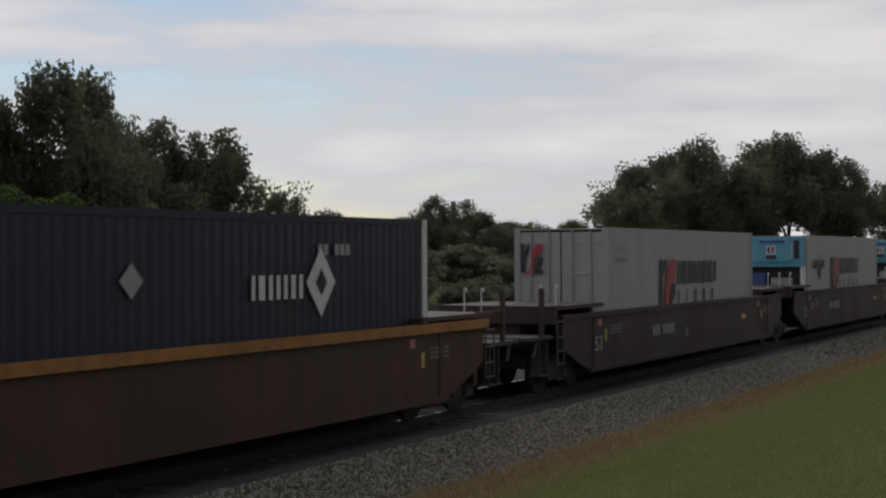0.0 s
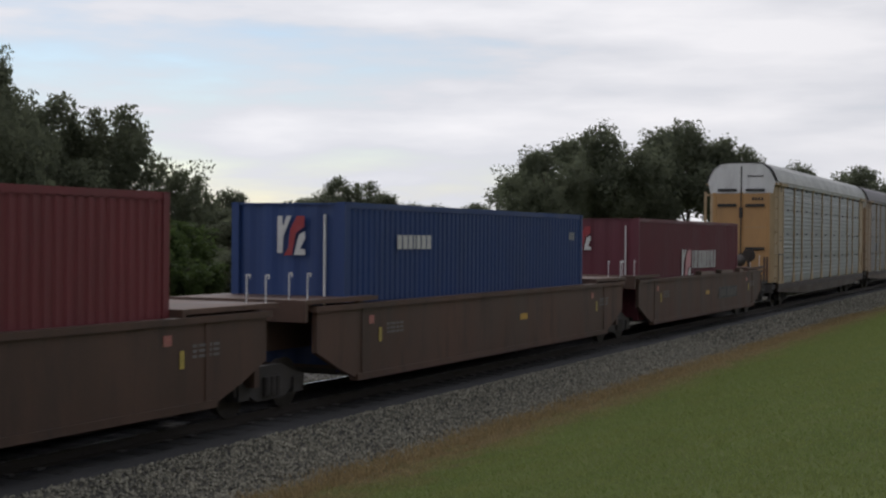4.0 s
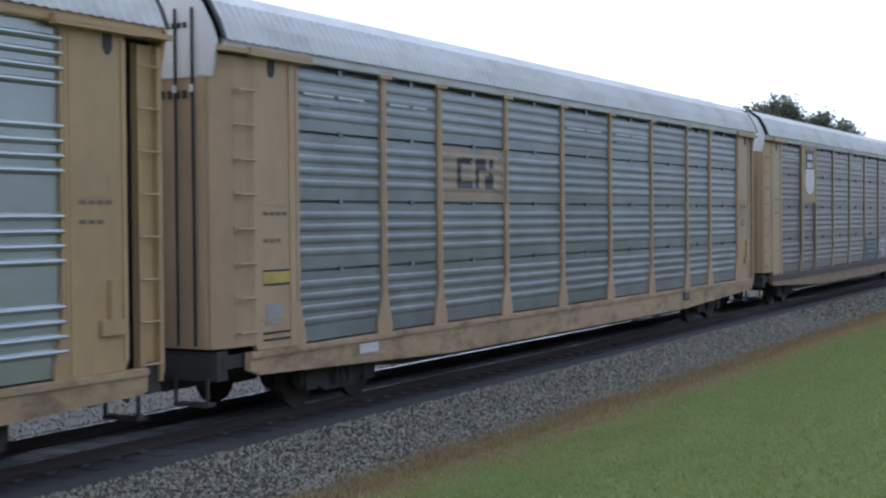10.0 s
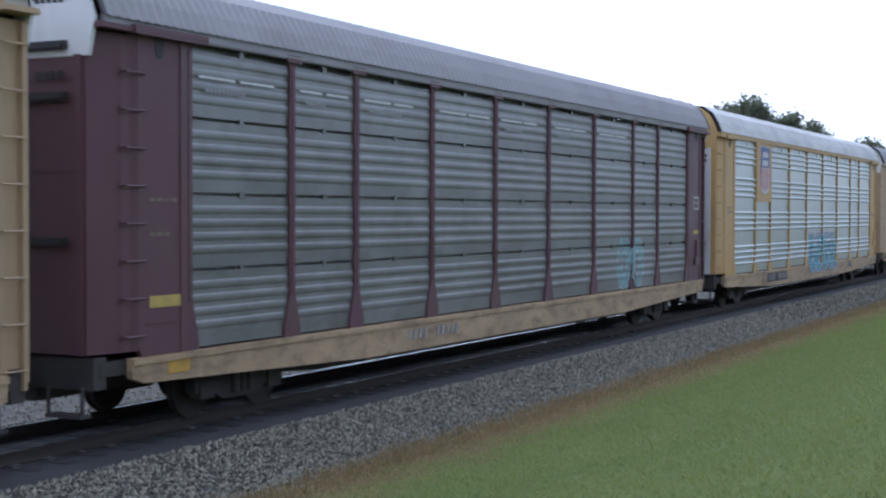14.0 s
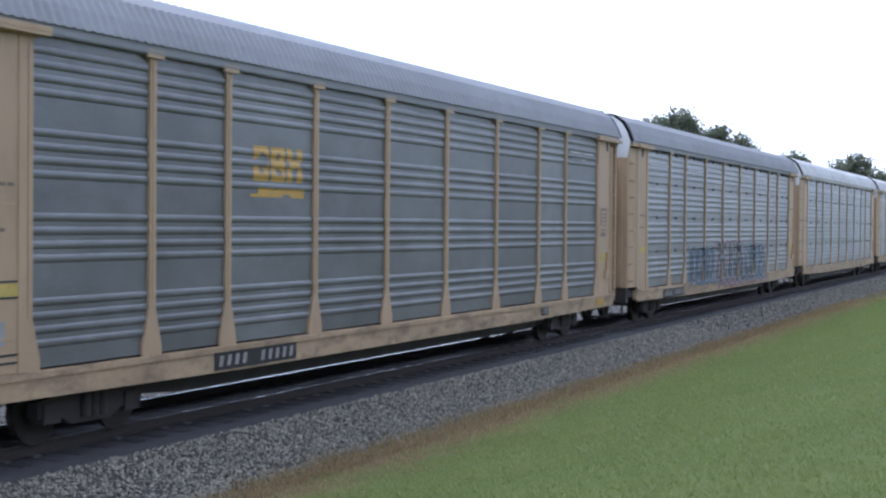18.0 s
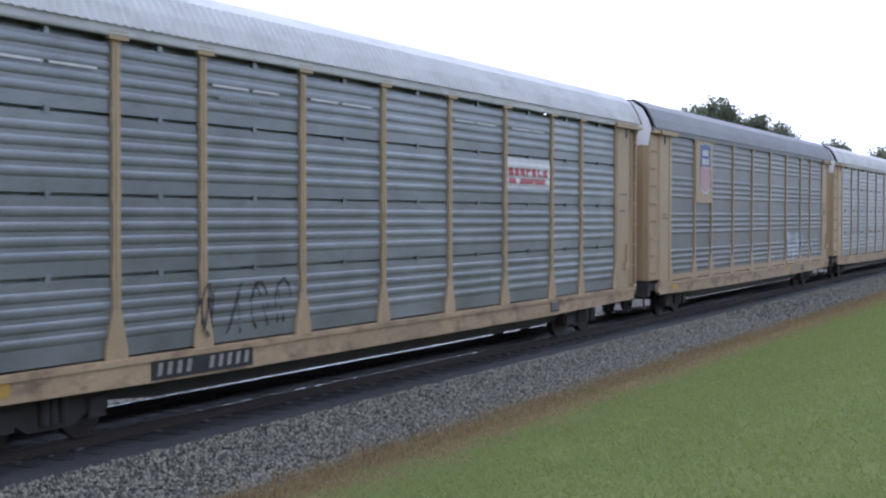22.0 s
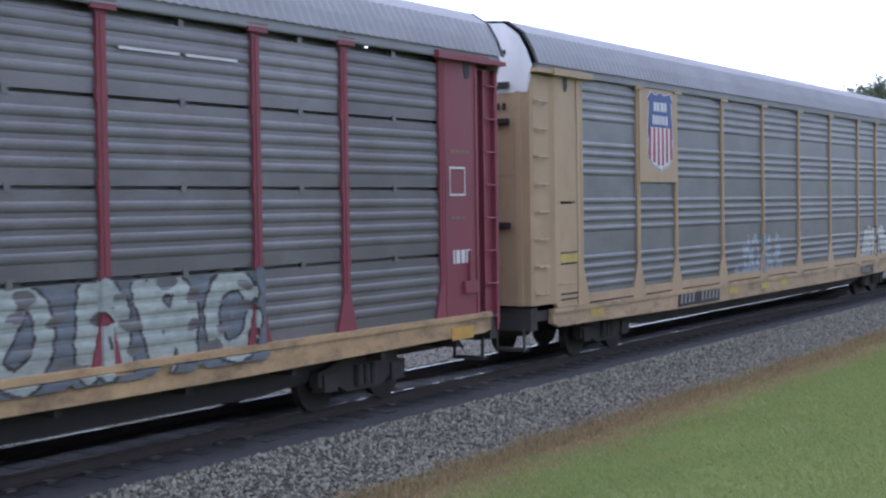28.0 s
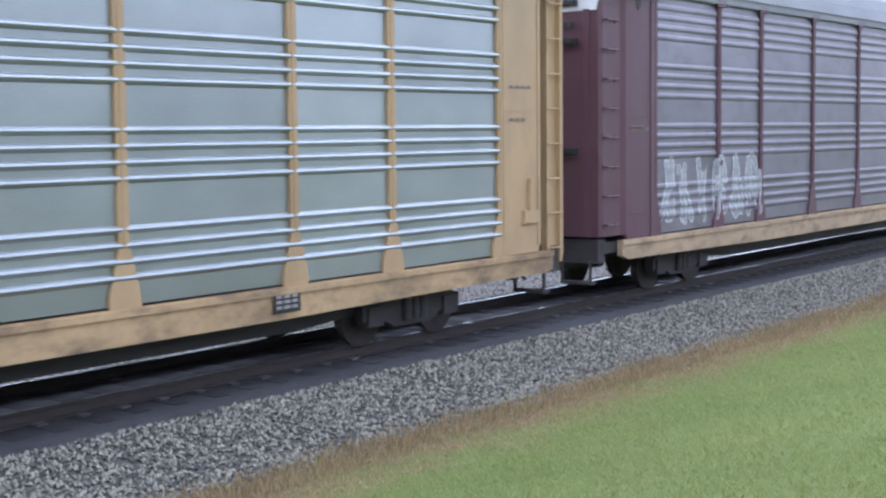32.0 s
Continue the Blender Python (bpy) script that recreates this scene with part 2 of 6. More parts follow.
def soil_mat():
    m = bpy.data.materials.new("grassy_soil")
    m.use_nodes = True
    nt = m.node_tree
    nodes, links = nt.nodes, nt.links
    b = nodes["Principled BSDF"]
    b.inputs["Roughness"].default_value = 0.9
    b.inputs["Specular IOR Level"].default_value = 0.02
    co = nodes.new("ShaderNodeTexCoord")
    sep = nodes.new("ShaderNodeSeparateXYZ")
    links.new(co.outputs["Object"], sep.inputs[0])
    n = nodes.new("ShaderNodeTexNoise")
    n.inputs["Scale"].default_value = 1.3
    n.inputs["Detail"].default_value = 8.0
    links.new(co.outputs["Object"], n.inputs["Vector"])
    n2 = nodes.new("ShaderNodeTexNoise")
    n2.inputs["Scale"].default_value = 22.0
    n2.inputs["Detail"].default_value = 4.0
    links.new(co.outputs["Object"], n2.inputs["Vector"])
    n3 = nodes.new("ShaderNodeTexNoise")
    n3.inputs["Scale"].default_value = 0.55
    n3.inputs["Detail"].default_value = 6.0
    links.new(co.outputs["Object"], n3.inputs["Vector"])
    soft = nodes.new("ShaderNodeMath")
    soft.operation = "MULTIPLY_ADD"
    links.new(n2.outputs["Fac"], soft.inputs[0])
    soft.inputs[1].default_value = 0.35
    half = nodes.new("ShaderNodeMath")
    half.operation = "MULTIPLY"
    half.inputs[1].default_value = 0.65
    links.new(n3.outputs["Fac"], half.inputs[0])
    links.new(half.outputs[0], soft.inputs[2])
    green = nodes.new("ShaderNodeValToRGB")
    green.color_ramp.elements[0].position = 0.3
    green.color_ramp.elements[0].color = (0.074, 0.098, 0.030, 1)
    green.color_ramp.elements[1].position = 0.72
    green.color_ramp.elements[1].color = (0.118, 0.140, 0.050, 1)
    links.new(soft.outputs[0], green.inputs[0])
    brown = nodes.new("ShaderNodeValToRGB")
    brown.color_ramp.elements[0].color = (0.075, 0.054, 0.034, 1)
    brown.color_ramp.elements[1].color = (0.17, 0.12, 0.07, 1)
    links.new(n2.outputs["Fac"], brown.inputs[0])
    ma = nodes.new("ShaderNodeMath")
    ma.operation = "MULTIPLY_ADD"
    links.new(n.outputs["Fac"], ma.inputs[0])
    ma.inputs[1].default_value = 3.4
    links.new(sep.outputs["Y"], ma.inputs[2])
    mr = nodes.new("ShaderNodeMapRange")
    mr.inputs["From Min"].default_value = 9.2
    mr.inputs["From Max"].default_value = 10.8
    links.new(ma.outputs[0], mr.inputs["Value"])
    far = nodes.new("ShaderNodeMapRange")
    far.inputs["From Min"].default_value = 24.0
    far.inputs["From Max"].default_value = 36.0
    far.inputs["To Min"].default_value = 1.0
    far.inputs["To Max"].default_value = 0.15
    links.new(sep.outputs["Y"], far.inputs["Value"])
    pn = nodes.new("ShaderNodeTexNoise")
    pn.inputs["Scale"].default_value = 2.6
    pn.inputs["Detail"].default_value = 6.0
    links.new(co.outputs["Object"], pn.inputs["Vector"])
    pr = nodes.new("ShaderNodeMapRange")
    pr.inputs["From Min"].default_value = 0.36
    pr.inputs["From Max"].default_value = 0.62
    pr.inputs["To Min"].default_value = 0.4
    links.new(pn.outputs["Fac"], pr.inputs["Value"])
    patchy = nodes.new("ShaderNodeMath")
    patchy.operation = "MULTIPLY"
    links.new(mr.outputs[0], patchy.inputs[0])
    links.new(pr.outputs[0], patchy.inputs[1])
    mu = nodes.new("ShaderNodeMath")
    mu.operation = "MULTIPLY"
    links.new(patchy.outputs[0], mu.inputs[0])
    links.new(far.outputs[0], mu.inputs[1])
    mx = nodes.new("ShaderNodeMix")
    mx.data_type = "RGBA"
    links.new(mu.outputs[0], mx.inputs["Factor"])
    links.new(green.outputs[0], mx.inputs["A"])
    links.new(brown.outputs[0], mx.inputs["B"])
    # worn brownish patches in the lawn
    wn = nodes.new("ShaderNodeTexNoise")
    wn.inputs["Scale"].default_value = 0.9
    wn.inputs["Detail"].default_value = 5.0
    wn.inputs["Roughness"].default_value = 0.6
    links.new(co.outputs["Object"], wn.inputs["Vector"])
    wr = nodes.new("ShaderNodeMapRange")
    wr.inputs["From Min"].default_value = 0.5
    wr.inputs["From Max"].default_value = 0.72
    wr.inputs["To Max"].default_value = 0.25
    links.new(wn.outputs["Fac"], wr.inputs["Value"])
    worn = nodes.new("ShaderNodeMix")
    worn.data_type = "RGBA"
    worn.inputs["B"].default_value = (0.115, 0.098, 0.042, 1)
    links.new(wr.outputs[0], worn.inputs["Factor"])
    links.new(mx.outputs["Result"], worn.inputs["A"])
    links.new(worn.outputs["Result"], b.inputs["Base Color"])
    bp = nodes.new("ShaderNodeBump")
    bp.inputs["Strength"].default_value = 0.12
    bp.inputs["Distance"].default_value = 0.05
    links.new(n2.outputs["Fac"], bp.inputs["Height"])
    links.new(bp.outputs[0], b.inputs["Normal"])
    return m


def make_ground():
    bm = bmesh.new()
    xs = [-2500, -600, -100, -20, 0, 15, 30, 50, 80, 140, 300, 800, 2500]
    ys = sorted(set([p[0] for p in GROUND] + [1.2, 3.7, 6.0, 8.1]))
    loft(bm, [[(x, y, ground_z(y)) for y in ys] for x in xs])
    bmesh.ops.recalc_face_normals(bm, faces=bm.faces)
    me = bpy.data.meshes.new("ground")
    bm.to_mesh(me)
    me.shade_smooth()
    me.materials.append(soil_mat())
    tagged(new("ground", me), "mown green grass bank falling to the railway, with a dry brown edge", "ground", kind="structure")


make_ground()

STONE = mat("ballast_stone", (0.088, 0.084, 0.076), 0.85, 0, 0.5, 9.0, 0.5, 0.4, (0.07, 0.068, 0.066), fine=28.0, spec=0.05)
BALLAST = [(-4.6, -0.62), (-3.3, -0.5), (-1.9, -0.2), (-1.2, -0.17), (1.2, -0.17), (1.9, -0.2), (3.3, -0.5), (4.6, -0.53), (7.0, -0.51), (7.6, -0.62)]


def ballast_z(o):
    return float(np.interp(o, [p[0] for p in BALLAST], [p[1] for p in BALLAST]))


def make_ballast():
    bm = bmesh.new()
    xs = [-800, -60, -20, 20, 60, 120, 300, 1200]
    loft(bm, [[(x, TRACK_Y + o, z - 0.02) for o, z in BALLAST] for x in xs])
    me = bpy.data.meshes.new("ballast")
    bm.to_mesh(me)
    me.materials.append(STONE)
    tagged(new("ballast", me), "bed of grey crushed stone under the track", "ballast", kind="structure")


make_ballast()


# the train's shade on the oily stone is laid down as a dark strip
def make_shade_strip():
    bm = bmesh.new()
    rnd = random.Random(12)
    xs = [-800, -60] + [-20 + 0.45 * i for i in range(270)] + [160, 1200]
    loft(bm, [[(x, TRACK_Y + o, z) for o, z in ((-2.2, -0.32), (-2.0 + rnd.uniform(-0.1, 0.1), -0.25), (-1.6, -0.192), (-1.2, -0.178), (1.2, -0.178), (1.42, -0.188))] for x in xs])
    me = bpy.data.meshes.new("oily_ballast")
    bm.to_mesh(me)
    me.materials.append(mat("shaded_oily_stone", (0.034, 0.033, 0.035), 0.85, 0, 0.5, 6.0, 0.6, 0.4, (0.055, 0.053, 0.056), fine=25.0))
    tagged(new("oily_ballast", me), "dark oily crushed stone under the train, with its shade in the colour", "ballast", kind="structure")


make_shade_strip()

RAIL_SIDE = mat("rusty_rail", (0.05, 0.041, 0.037), 0.8, 0.2, 0.3, 6.0, 0.2)
RAIL_TOP = mat("polished_rail", (0.5, 0.5, 0.51), 0.2, 1.0, 0.08, 1.0, 0.0)
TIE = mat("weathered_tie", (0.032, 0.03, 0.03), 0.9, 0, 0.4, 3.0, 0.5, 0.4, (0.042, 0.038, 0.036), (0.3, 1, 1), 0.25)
TIE_PLATE = mat("pale_tie_plate", (0.1, 0.096, 0.094), 0.6, 0.3, 0.2, 6.0)


def make_track():
    track = tagged(new("railway_track"), "single track with polished steel rails on dark wooden ties", "track", kind="structure")
    track.location = (0, TRACK_Y, 0)
    prof = [(-0.07, -0.17), (0.07, -0.17), (0.07, -0.155), (0.012, -0.135), (0.012, -0.045), (0.037, -0.035), (0.037, -0.004), (-0.037, -0.004), (-0.037, -0.035), (-0.012, -0.045), (-0.012, -0.135), (-0.07, -0.155)]
    for o in (-0.755, 0.755):
        r = part("rail", lambda bm: loft(bm, [[(x, y, z) for y, z in prof] for x in (-800, 1200)], True, True), RAIL_SIDE, track, at=(0, o, 0), key="rail")
        if o > 0:
            part("running_surface", lambda bm: box(bm, -800, 1200, -0.03, 0.016, -0.004, 0.0), RAIL_TOP, r, "worn bright steel rail top", key="running")
        else:
            # dark colour stands in for the train's underside mirrored in the near rail
            part("running_surface", lambda bm: box(bm, -800, 1200, -0.036, 0.036, -0.004, -0.001), mat("shaded_rail", (0.05, 0.045, 0.045), 0.55, 0.4, 0.3, 4.0, 0.1), r, "rail top darkened for the train mirrored in it", key="dull")
            rnd = random.Random(8)
            # broken glints of sky on the near rail, laid on as bright pieces
            bm = bmesh.new()
            x = -6.0
            while x < 90:
                n = rnd.uniform(0.15, 0.35)
                box(bm, x, x + n, -0.036, rnd.uniform(-0.01, 0.02), -0.003, 0.001)
                x += n + rnd.uniform(0.25, 0.7)
            me = bpy.data.meshes.new("polished_patches")
            bm.to_mesh(me)
            me.materials.append(None)
            tagged(piece("polished_patches", me, RAIL_TOP, r), kind="stuff")
    rnd = random.Random(5)
    for i in range(190):
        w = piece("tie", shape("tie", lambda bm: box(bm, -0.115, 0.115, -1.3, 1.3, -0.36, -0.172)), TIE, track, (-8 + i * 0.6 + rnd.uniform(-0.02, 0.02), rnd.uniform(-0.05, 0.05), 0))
        w.rotation_euler = (0, 0, rnd.uniform(-0.015, 0.015))
    bm = bmesh.new()
    for i in range(190):
        x = -8 + i * 0.6
        for o in (-0.755, 0.755):
            for s in (-1, 1):
                if rnd.random() < (0.15 if o < 0 and s < 0 else 0.75):
                    continue
                box(bm, x - 0.09 + rnd.uniform(0, 0.06), x + 0.09, o + s * 0.13 - 0.05, o + s * 0.13 + 0.05, -0.172, -0.15)
    me = bpy.data.meshes.new("tie_plates")
    bm.to_mesh(me)
    me.materials.append(None)
    tagged(piece("tie_plates", me, TIE_PLATE, track), kind="stuff")


make_track()


# ---- auto carrier wagons ----
POSTS = [2.52, 5.2, 7.22, 10.05, 12.9, 15.75, 18.6, 21.43, 23.45, 26.13]
EAVE, FOOT = 5.39, 1.1
ROOF = [(-1.53, 5.53), (-1.51, 5.58), (-1.42, 5.81), (-1.25, 6.1), (-0.94, 6.31), (-0.45, 6.345), (0, 6.35)]
ROOF = ROOF + [(-y, z) for y, z in ROOF[-2::-1]]


def rib_profile(kind):
    """Depth (towards the viewer) and height of a side sheet from its foot to its top."""
    pts = [(0.0, FOOT)]
    if kind != "banded":
        ribs = sorted(top - 0.18 * i for top in (5.2, 4.14, 3.05, 1.95) for i in range(4))
        r, d, gaps = 0.056 if kind == "grouped" else 0.048, 0.021 if kind == "grouped" else 0.05, []
    else:
        ribs = sorted(top - 0.19 * i for top in (5.18, 4.12, 3.05, 1.98) for i in range(4))
        r, d, gaps = 0.062, 0.013, [2.2, 3.27, 4.34]
    marks = [(z, "rib") for z in ribs] + [(z, "gap") for z in gaps]
    for z, what in sorted(marks):
        if what == "rib":
            for a in range(7):
                th = math.pi * a / 6
                pts.append((d * math.sin(th), z - r * math.cos(th)))
        else:
            pts += [(0.0, z - 0.024), (-0.13, z - 0.024), (-0.13, z + 0.024), (0.0, z + 0.024)]
    if kind == "banded":
        return pts + [(0.0, EAVE - 0.1), (-0.13, EAVE - 0.1), (-0.13, EAVE)]
    return pts + [(0.0, EAVE)]


def side_sheet(width, kind):
    def build(bm):
        prof = rib_profile(kind)
        loft(bm, [[(x, -d, z) for d, z in prof] for x in (0.0, width)])
    return shape(("side_panel", round(width, 2), kind), build, fix=False)


def post_shape(flare, style):
    def build(bm):
        side = [(0.08 + flare, 1.06), (0.08 + flare, 1.2), (0.08, 1.75)]
        for z in (2.2, 3.27, 4.34) if style == "banded" else ():
            side += [(0.08, z - 0.08), (0.094, z - 0.06), (0.094, z + 0.09), (0.08, z + 0.11)]
        side += [(0.08, EAVE - 0.1), (0.11, EAVE - 0.06), (0.11, EAVE - 0.002)]
        prism(bm, side + [(-x, z) for x, z in side[::-1]], -0.042, 0.0)
        prism(bm, [(-0.21, EAVE - 0.045), (0.21, EAVE - 0.045), (0.21, EAVE + 0.07), (-0.21, EAVE + 0.07)], -0.092, -0.043)
        box(bm, -0.022, 0.022, -0.052, -0.042, 1.75, EAVE - 0.1)
    return shape(("post", flare, style), build)


def roof_shape():
    def build(bm):
        rings = []
        n = 276
        for i in range(n + 1):
            x = 0.62 + i * (CAR - 1.24) / n
            k = 0.02 if i % 2 else 0.0
            rings.append([(x, y * (1 + k * 0.6), z + k) for y, z in ROOF])
        loft(bm, rings)
    return shape("roof", build)


def hood_shape():
    def build(bm):
        inner = [(y * 0.955, z - 0.03) for y, z in ROOF] + [(1.36, 5.02), (-1.36, 5.02)]
        loft(bm, [[(x, y, z) for y, z in inner] for x in (0.0, 0.06)], True, True)
    return shape("end_hood", build)


def wheel_shape():
    def build(bm):
        n = 20
        for y0, y1, r in ((-0.065, 0.06, 0.42), (0.06, 0.09, 0.45), (-0.1, 0.1, 0.13)):
            loft(bm, [[(r * math.cos(2 * math.pi * i / n), y, r * math.sin(2 * math.pi * i / n)) for i in range(n)] for y in (y0, y1)], True, True)
    return shape("wheel", build)


def frame_shape():
    def build(bm):
        prism(bm, [(-1.15, 0.36), (-1.15, 0.58), (-0.75, 0.66), (-0.4, 0.80), (0.4, 0.80), (0.75, 0.66), (1.15, 0.58), (1.15, 0.36), (0.8, 0.40), (0.42, 0.22), (-0.42, 0.22), (-0.8, 0.40)], -0.09, 0.09)
        for x in (-0.89, 0.89):
            box(bm, x - 0.17, x + 0.17, -0.13, 0.09, 0.28, 0.55)
        for x in (-0.18, 0.0, 0.18):
            rod(bm, (x, -0.12, 0.3), (x, -0.12, 0.62), 0.07, 8)
    return shape("side_frame", build)


def truck(parent, x):
    t = part("truck", lambda bm: box(bm, -0.2, 0.2, -1.0, 1.0, 0.42, 0.72), GRIME, parent, at=(x, 0, 0), key="bolster")
    for s in (-1, 1):
        piece("side_frame", frame_shape(), GRIME, t, (0, s * 1.0, 0))
        for w in (-0.89, 0.89):
            ob = piece("wheel", wheel_shape(), WHEEL, t, (w, s * 0.755, 0.42))
            if s < 0:
                ob.rotation_euler = (0, 0, math.pi)


def coupler(parent, x, s):
    ob = part("coupler", lambda bm: (box(bm, -0.45, 0.3, -0.12, 0.12, 0.72, 0.98), box(bm, 0.28, 0.55, -0.2, 0.2, 0.66, 1.02), rod(bm, (-0.1, -0.35, 0.75), (0.45, -0.3, 0.45), 0.03)), GRIME, parent, at=(x, 0, 0), key="coupler")
    if s < 0:
        ob.rotation_euler = (0, 0, math.pi)


def rung_shape():
    """A rung that stands off the plate of the leading corner."""
    def build(bm):
        rod(bm, (-0.2, -0.085, 0), (0.2, -0.085, 0), 0.016, 5)
        for x in (-0.2, 0.2):
            rod(bm, (x, 0.0, 0), (x, -0.085, 0), 0.016, 5)
            box(bm, x - 0.03, x + 0.03, -0.012, 0.0, -0.05, 0.05)
    return shape("rung", build)


def ladder_shape():
    def build(bm):
        for x in (-0.2, 0.2):
            box(bm, x - 0.03, x + 0.03, -0.05, 0.05, 0.85, EAVE - 0.1)
        for i in range(8):
            z = 1.1 + i * 0.56
            rod(bm, (-0.2, -0.07, z), (0.2, -0.07, z), 0.016, 5)
    return shape("ladder", build)


def bars(parent, name, x, z, h, widths, material, gap=0.03, y=-1.49, lean=0.0, label=""):
    """Writing that stands as plain bars; small lines of it stay one piece."""
    cells, at = [], 0.0
    for w in widths:
        if w > 0:
            cells.append((at, w))
        at += abs(w) + gap
    slab = lambda bm, a, w: prism(bm, [(a, 0), (a + w, 0), (a + w + lean * h, h), (a + lean * h, h)], -0.004, 0.0)
    if h < 0.16 or len(cells) == 1:
        ob = part(name, lambda bm: [slab(bm, a, w) for a, w in cells], material, parent, label, at=(x, y, z))
        return tagged(ob, kind="stuff") if len(cells) > 1 else ob
    for a, w in cells:
        part(name, lambda bm: slab(bm, 0.0, w), material, parent, label, at=(x + a, y, z), key=("bar", round(w, 3), round(h, 3), lean))


def side_depth(style, x, z):
    """How far the near side stands out from the plane of the sheets."""
    if style == "flat":
        return np.zeros_like(z) + 0.018
    prof = rib_profile(style)
    d = np.interp(z, [q[1] for q in prof], [q[0] for q in prof])
    for q in POSTS:
        d = np.where(np.abs(x - q) < 0.09, 0.064, d)
    d = np.where(z < 1.085, 0.096, d)
    return d


def wool(x, z, seed):
    """Smooth noise between 0 and 1."""
    rs = np.random.RandomState(seed)
    s = 0
    for k in range(7):
        a, f, ph = rs.uniform(0, 6.28), rs.uniform(2, 14), rs.uniform(0, 6.28)
        s = s + np.sin((x * math.cos(a) + z * math.sin(a)) * f + ph)
    return 0.5 + s / 7


def spray(parent, style, x0, x1, z0, z1, fill, outline=None, seed=0, thick=0.1, wear=0.3, letters=0, back=None, loops=2):
    """Sprayed shapes without words that follow the ribs and posts of the side."""
    step = 0.024
    xs, zs = np.arange(x0 - 0.1, x1 + 0.1, step), np.arange(z0, z1, step)
    gx, gz = np.meshgrid((xs[:-1] + xs[1:]) / 2, (zs[:-1] + zs[1:]) / 2, indexing="ij")
    rnd = random.Random(seed)
    h = z1 - z0
    n = letters or max(2, round((x1 - x0) / (0.75 * h)))
    w = (x1 - x0) / n
    dist = np.full(gx.shape, 9.0)
    for i in range(n):
        cx, cz = x0 + (i + 0.5) * w, z0 + h * 0.5
        for j in range(loops):
            kind = rnd.random()
            if kind < 0.45:
                a0, turn = rnd.uniform(0, 6.28), rnd.choice((-1, 1)) * rnd.uniform(2.5, 5.0)
                pts = [(cx + 0.34 * w * math.cos(a0 + turn * q / 12), cz + rnd.uniform(-0.02, 0.02) + 0.38 * h * math.sin(a0 + turn * q / 12)) for q in range(13)]
            else:
                pts = [(cx + rnd.uniform(-0.42, 0.42) * w, cz + (0.4 if q % 2 else -0.4) * h * rnd.uniform(0.6, 1.0)) for q in range(rnd.choice((2, 3, 4)))]
            for (ax, az), (bx, bz) in zip(pts, pts[1:]):
                dx, dz = bx - ax, bz - az
                u = np.clip(((gx - ax) * dx + (gz - az) * dz) / (dx * dx + dz * dz + 1e-9), 0, 1)
                dist = np.minimum(dist, np.hypot(gx - ax - u * dx, gz - az - u * dz))
    edge = dist + 0.03 * (wool(gx * 3, gz * 3, seed + 9) - 0.5)
    worn = wool(gx, gz * 2.2, seed + 5) > wear
    vx, vz = np.meshgrid(xs, zs, indexing="ij")
    depth = side_depth(style, vx, vz)
    layers = [(fill, (edge < thick) & worn, 0.005), (outline, (edge >= thick) & (edge < thick + 0.045) & worn, 0.006)]
    if back is not None:
        layers.append((back, (edge >= thick + 0.045) & (edge < thick + 0.2 + 0.1 * wool(gx, gz, seed)) & worn, 0.004))
    for color, mask, lift in layers:
        if color is None or not mask.any():
            continue
        m = mat("spray_%.2f_%.2f_%.2f" % color, color, 0.6, 0, 0.3, 3.0, 0.02, 0.55, (0.2, 0.2, 0.21), (0.6, 1, 3), fine=9.0)
        skin(parent, "graffiti", vx, vz, depth, mask, lift, m)


def bubbles(k, x0, x1, z0, z1, fill, outline, seed, n, wear=0.15, rim=0.045, lobes=1):
    """A row of fat rounded strokes that overlap, each with a dark rim; no letters."""
    step = 0.024
    xs, zs = np.arange(x0 - 0.2, x1 + 0.2, step), np.arange(max(z0 - 0.15, 0.7), z1 + 0.15, step)
    gx, gz = np.meshgrid((xs[:-1] + xs[1:]) / 2, (zs[:-1] + zs[1:]) / 2, indexing="ij")
    rnd = random.Random(seed)
    w, h = (x1 - x0) / n, z1 - z0
    body, line = np.zeros(gx.shape, bool), np.zeros(gx.shape, bool)
    for i in range(n):
        for j in range(lobes):
            cx = x0 + (i + 0.5) * w + rnd.uniform(-0.08, 0.08) * w
            cz = z0 + h * ((j + 0.5) / lobes) + rnd.uniform(-0.05, 0.05) * h
            hw, hh = w * rnd.uniform(0.5, 0.62), h / lobes * rnd.uniform(0.48, 0.58)
            lean = rnd.uniform(-0.12, 0.12)
            r = min(hw, hh) * 0.85
            qx, qz = np.abs(gx - cx - lean * (gz - cz)) - hw + r, np.abs(gz - cz) - hh + r
            d = np.hypot(np.maximum(qx, 0), np.maximum(qz, 0)) + np.minimum(np.maximum(qx, qz), 0) - r
            d = d + 0.03 * (wool(gx * 2, gz * 2, seed + i) - 0.5)
            line = np.where(d < -rim, False, line) | (np.abs(d + rim / 2) < rim / 2)
            body |= d < 0
    worn = wool(gx, gz * 2.2, seed + 5) > wear
    vx, vz = np.meshgrid(xs, zs, indexing="ij")
    depth = side_depth(STYLE[k], vx, vz)
    for color, mask, lift in ((fill, body & ~line & worn, 0.005), (outline, line, 0.006)):
        if color is not None:
            skin(CARS[k], "graffiti", vx, vz, depth, mask, lift, mat("spray_%.2f_%.2f_%.2f" % color, color, 0.6, 0, 0.3, 3.0, 0.02, 0.55, (0.2, 0.2, 0.21), (0.6, 1, 3), fine=9.0))


